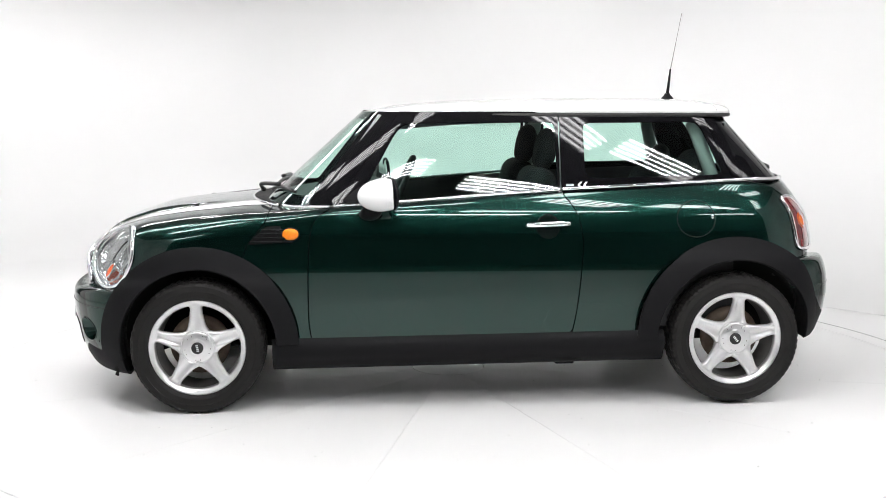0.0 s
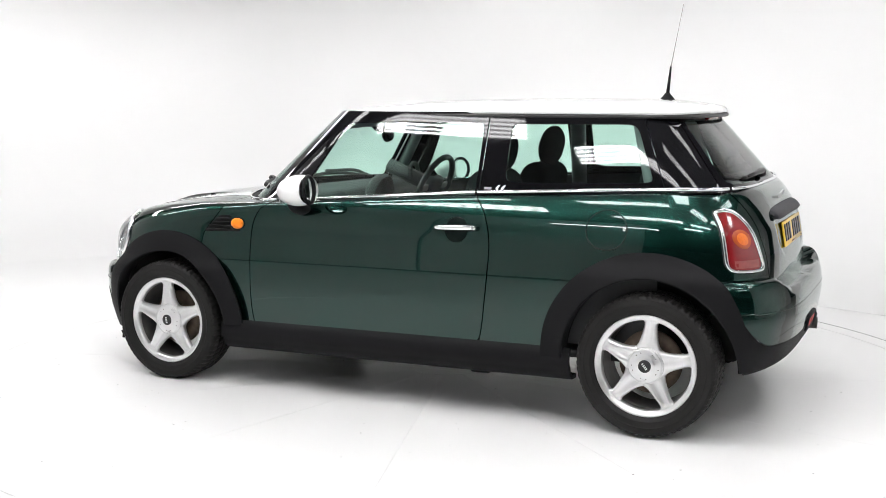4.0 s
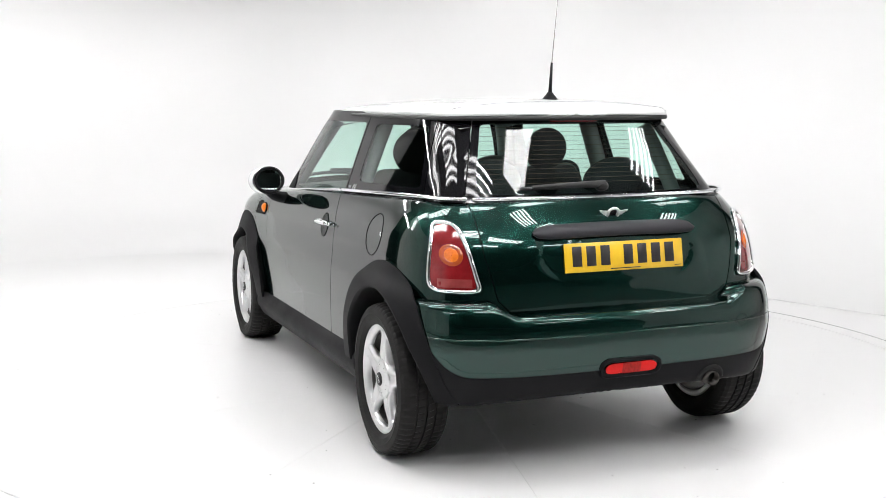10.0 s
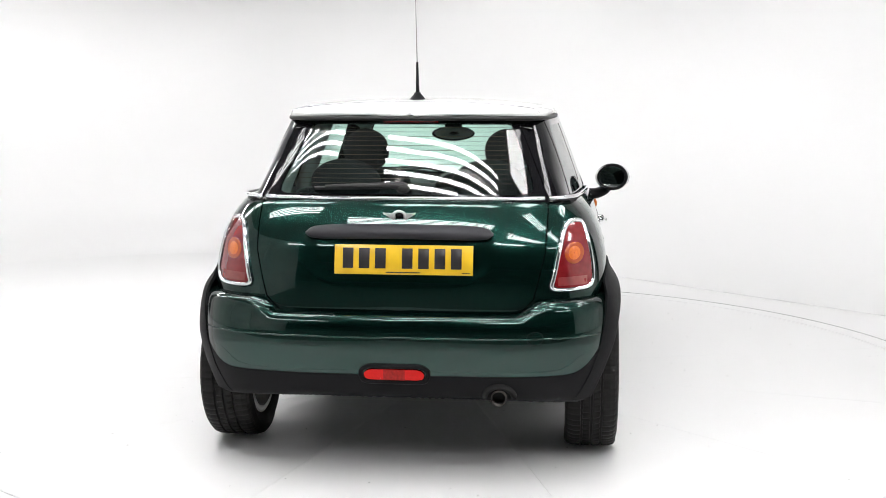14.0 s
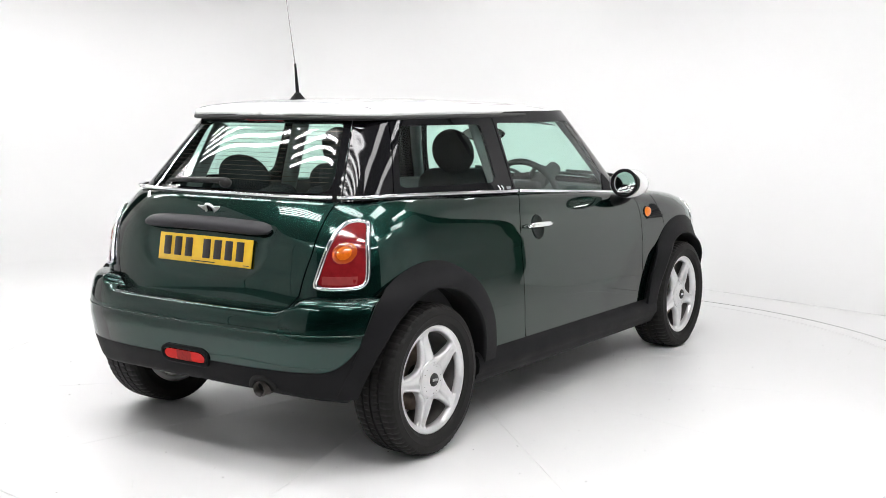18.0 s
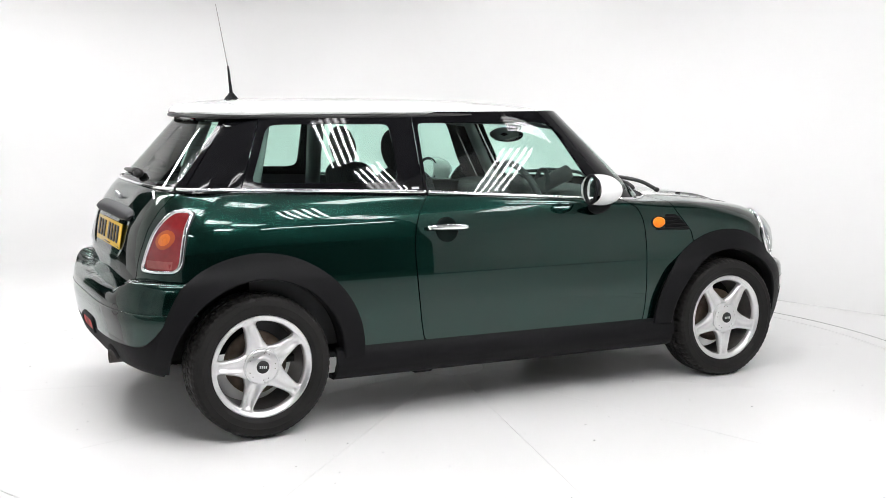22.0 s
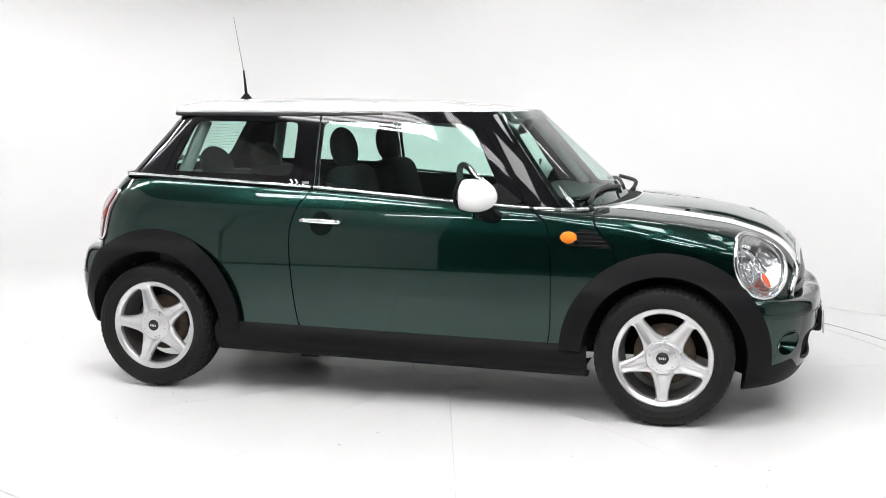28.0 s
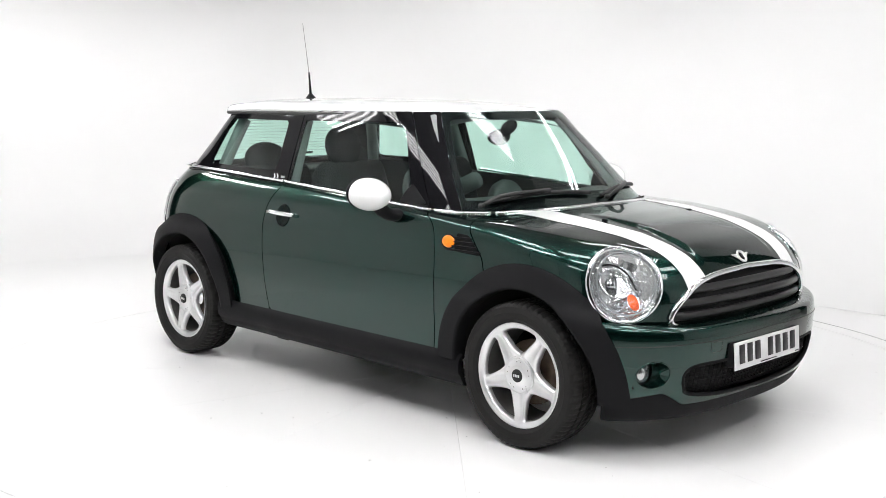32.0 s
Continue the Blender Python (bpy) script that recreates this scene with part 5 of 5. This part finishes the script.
for k in range(1, 12):
    ob = new("floor_panel", first.data)
    ob.parent = turntable
    ob.matrix_basis = pose(0, 0, 0, 0, 0, 91.6 + 30 * k)

rng = random.Random(7)
bm = bmesh.new()
for k in range(170):
    r, a = 0.5 + 1.95 * math.sqrt(rng.random()), rng.random() * 6.283
    q = 0.0015 + 0.0035 * rng.random() ** 2
    v0 = [bm.verts.new((r * math.cos(a) + q * (0.7 + 0.6 * rng.random()) * math.cos(b), r * math.sin(a) + q * (0.7 + 0.6 * rng.random()) * math.sin(b), 0.0008)) for b in np.linspace(0, 2 * np.pi, 6, endpoint=False)]
    top = bm.verts.new((r * math.cos(a), r * math.sin(a), 0.0022))
    for i in range(6):
        bm.faces.new((v0[i], v0[(i + 1) % 6], top))
grit = part("floor_grit", bm, mat("grey_grit", (0.22, 0.21, 0.20), 0.9, vary=0.3, scale=40), turntable, "grey grit specks on the floor")
grit["kind"] = "stuff"
bm = bmesh.new()
for k in range(7):
    r, a, q = 0.10 + 0.13 * rng.random(), 1.2 + 1.2 * rng.random(), 0.012 + 0.02 * rng.random()
    v0 = [bm.verts.new((r * math.cos(a) + q * (0.5 + 0.8 * rng.random()) * math.cos(b), r * math.sin(a) + q * (0.5 + 0.8 * rng.random()) * math.sin(b), 0.001 + 0.004 * rng.random())) for b in np.linspace(0, 2 * np.pi, 7, endpoint=False)]
    bm.faces.new(v0)
part("flaked_paint", bm, WALL, turntable, "curled flakes of white floor paint")

n_a = 180
CUT = 6.4
tagged(mesh_ob("floor", *lathe([(2.528, -0.05), (2.528, -0.003), (2.531, 0.0), (CUT, 0.0)], n_a, axis="z"), FLOOR, smooth=False), "white painted studio floor", kind="structure")


def floor_sector(name, a0, a1, material, label):
    V = [(r * math.cos(a), r * math.sin(a), 0.0) for a in np.radians(np.linspace(a0, a1, 60)) for r in (CUT, 9.0, 22.0)]
    F = [(i * 3 + j, i * 3 + j + 1, i * 3 + j + 4, i * 3 + j + 3) for i in range(59) for j in range(2)]
    tagged(mesh_ob(name, V, F, material), label, kind="structure")


floor_sector("floor_back", 12, 140, FLOOR, "white painted studio floor before the walls")
# added out of view: dark floor that darkens what the car's sides reflect
floor_sector("floor_hall", 140, 372, mat("dark_unseen_floor", (0.11, 0.11, 0.105), 0.7, vary=0.2, scale=1.5), "unseen dark floor beyond the studio, added for reflections")


def wall(name, pts, h, material, label, thickness=0.12):
    P = np.array(pts, float)
    d = np.gradient(P, axis=0)
    n = np.stack([-d[:, 1], d[:, 0]], 1)
    n /= np.linalg.norm(n, axis=1, keepdims=True)
    V, F = [], []
    for (x, y), (a, b) in zip(P, n):
        V += [(x, y, 0), (x, y, h), (x + a * thickness, y + b * thickness, h), (x + a * thickness, y + b * thickness, 0)]
    for i in range(len(P) - 1):
        for j in range(4):
            F.append((i * 4 + j, i * 4 + (j + 1) % 4, i * 4 + 4 + (j + 1) % 4, i * 4 + 4 + j))
    F += [(0, 1, 2, 3), tuple(len(V) - 4 + k for k in (3, 2, 1, 0))]
    return tagged(mesh_ob(name, V, F, material, smooth=False), label, kind="structure")


WALL_LINE = np.concatenate([np.array([(3.6, 0.59), (3.25, 0.98), (3.1, 1.143)]),
                            spline([(2.86, 1.405), (2.08, 2.25), (1.6, 2.78), (0.7, 3.72), (-0.2, 4.45), (-1.2, 4.92), (-2.19, 5.22), (-3.21, 5.0), (-4.2, 4.5), (-4.65, 4.1), (-5.15, 3.5)], 8)])


def cyclorama():
    """The white wall: a plain joint with the floor on one stretch, a rounded cove on the rest."""
    P = WALL_LINE
    d = np.gradient(P, axis=0)
    n = np.stack([d[:, 1], -d[:, 0]], 1)
    n /= np.linalg.norm(n, axis=1, keepdims=True)
    n *= np.sign((-P * n).sum(1))[:, None]
    V, m = [], 15
    for (x, y), (a, b) in zip(P, n):
        r = 0.8 * min(1.0, max(0.0, (0.6 - x) / 1.8)) + 0.004
        for k in range(m - 2):
            q = math.radians(90 * k / (m - 3))
            o, z = r * (1 - math.sin(q)), r * (1 - math.cos(q))
            V.append((x + a * o, y + b * o, z - 0.001))
        V += [(x, y, 4.6), (x - a * 0.12, y - b * 0.12, 4.6)]
    tagged(mesh_ob("wall_cyclorama", V, grid_tris(len(P), m), WALL), "smooth white curved studio wall", kind="structure")
    V2, F2 = tube([(x + a * 0.003, y + b * 0.003, 0.004) for (x, y), (a, b) in zip(P, n) if x > 0.2], 0.004, 6)
    tagged(mesh_ob("trim", V2, F2, mat("grey_joint", (0.80, 0.80, 0.80), 0.7, vary=0.15)), "thin grey joint along the wall foot", kind="structure")


cyclorama()
V2, F2 = tube([(2.652 * math.cos(a), 2.652 * math.sin(a), 0.0) for a in np.radians(np.linspace(-25, 80, 80))], 0.0028, 6)
tagged(mesh_ob("trim_floor", V2, F2, mat("grey_floor_seam", (0.40, 0.40, 0.39), 0.8, vary=0.25)), "thin grey seam in the white floor", kind="structure")
# added out of view: pale wall that the car's sides and windows reflect
wall("wall_side", spline([(-5.85, 2.3), (-6.2, 1.0), (-6.4, -1.5), (-6.25, -3.0)], 8), 5.15, UNSEEN_WALL, "unseen pale partition on the left, added for the car's reflections")
# light falloff along the unseen wall is put into its colour, in steps
wall("wall_side_middle", spline([(-6.25, -3.05), (-6.0, -4.0), (-5.55, -5.2)], 8), 5.15, mat("dimmed_partition", (0.78, 0.78, 0.77), 0.8, vary=0.25, scale=0.5, bump=0.1, bump_scale=20), "unseen partition beside the studio, greyed for fading light")
wall("wall_side_far", spline([(-5.53, -5.25), (-5.0, -6.4), (-4.3, -7.5)], 8), 5.15, mat("more_dimmed_partition", (0.70, 0.70, 0.69), 0.8, vary=0.25, scale=0.5, bump=0.1, bump_scale=20), "unseen partition behind the studio, greyed further for fading light")


# added out of view on the right, to lighten the door's reflection
wall("wall_right", [(6.1, 1.6), (6.05, 0.0), (6.0, -1.0), (5.8, -3.0), (5.4, -5.0)], 5.15, UNSEEN_WALL, "unseen pale partition on the right, added for the car's reflections")


def light_bank(x, y, yaw, length=1.3, power=30.0, tubes=5, z=3.0, pitch=0.066):
    tray = tagged(new("light_bank"), "hanging open light frame with bare fluorescent tubes", "ceiling light", "light banks")
    tray.matrix_basis = pose(x, y, z, 0, 0, yaw)
    mesh_ob("hanger", *tube([(0, 0, 0.07), (0, 0, 5.2 - z)], 0.012, 6), STEEL, tray)
    for q in (-0.42 * length, 0.42 * length):
        part("cross_bar", box_bm(0.03, tubes * pitch, 0.03, 0.004, at=(q, 0, 0.045)), STEEL, tray)
    part("spine", box_bm(length * 0.9, 0.05, 0.03, 0.006, at=(0, 0, 0.074)), STEEL, tray)
    glow = bpy.data.materials.get("tube_glow_%.1f" % power) or mat("tube_glow_%.1f" % power, (1.0, 0.99, 1.0), 0.5, emit=power)
    for i in range(tubes):
        q = (i - (tubes - 1) / 2) * pitch
        V, F = tube([(-length / 2, q, 0), (length / 2, q, 0)], 0.0125, 10, up=(0, 0, 1))
        mesh_ob("fluorescent_tube", V, F, glow, tray)
    return tray


# the front row and the inner row over the turntable, then the banks that light the back wall
for x, y, yaw, length, power in ((-0.40, -3.10, -16, 1.4, 36), (1.25, -3.75, -14, 1.4, 36), (2.35, -3.00, -25, 1.1, 34), (1.30, -2.55, -40, 0.8, 34), (-1.90, -2.00, -30, 1.4, 36),
                                 (-1.50, -1.20, -31, 1.2, 36), (-0.10, -1.90, -13, 1.0, 36), (-2.50, -0.30, -36, 1.2, 34), (2.15, -0.75, 92, 0.9, 23), (1.15, 0.37, 20, 0.8, 24),
                                 (2.75, -1.20, 60, 0.9, 19), (3.25, -2.20, -55, 0.9, 25), (-3.75, 0.35, -24, 1.3, 32), (-2.80, 2.60, 30, 1.4, 38), (-4.20, 1.80, 60, 1.4, 38),
                                 (-0.40, 2.10, 0, 1.5, 34), (-1.60, 1.40, 20, 1.0, 32), (0.60, -4.60, -10, 1.4, 36), (-2.60, -5.00, -35, 1.4, 26), (3.50, -4.60, 40, 1.4, 20)):
    light_bank(x, y, yaw, length, power * 0.97)
light_bank(2.05, 1.40, -35, 0.9, 20.0, 2)


def soft_light(x, y, yaw, z=2.95):
    """A flat soft light: a shallow housing with a glowing white front that faces down."""
    body = tagged(part("soft_light", box_bm(0.84, 0.40, 0.06, 0.01), STEEL, None), "flat white rectangular soft light hanging level", "ceiling light")
    body.matrix_basis = pose(x, y, z, 0, 0, yaw)
    part("diffuser", box_bm(0.80, 0.36, 0.006, 0.002, at=(0, 0, -0.033)), mat("soft_panel_glow", (1.0, 0.99, 0.99), 0.5, emit=15.0), body)
    mesh_ob("hanger", *tube([(0, 0, 0.03), (0, 0, 5.2 - z)], 0.012, 6), STEEL, body)


soft_light(0.92, -1.42, 80)
# the hall round the studio
tagged(mesh_ob("ceiling", *(lambda b: (b[0], b[1]))(lathe([(0.0005, 5.2), (22.0, 5.2), (22.0, 5.4), (0.0005, 5.4)], 48, axis="z")), HALL), "dark hall roof", kind="structure")
tagged(mesh_ob("wall_hall", *lathe([(21.9, 0.0), (21.9, 5.2), (22.1, 5.2), (22.1, 0.0)], 48, axis="z")[:2], HALL), "dark hall wall behind the camera", kind="structure")


def motions():
    walk(turntable, [(t, pose(0, 0, 0, 0, 0, turn_at(t))) for t in range(0, 33)])
    rows = []
    for t in range(0, 33):
        a = radians(turn_at(t))
        cx, cy = -0.0431, 0.0087
        rows.append((t, pose(math.cos(a) * cx - math.sin(a) * cy, math.sin(a) * cx + math.cos(a) * cy, 0.0, 0, 0, turn_at(t))))
    walk(car, rows)


motions()
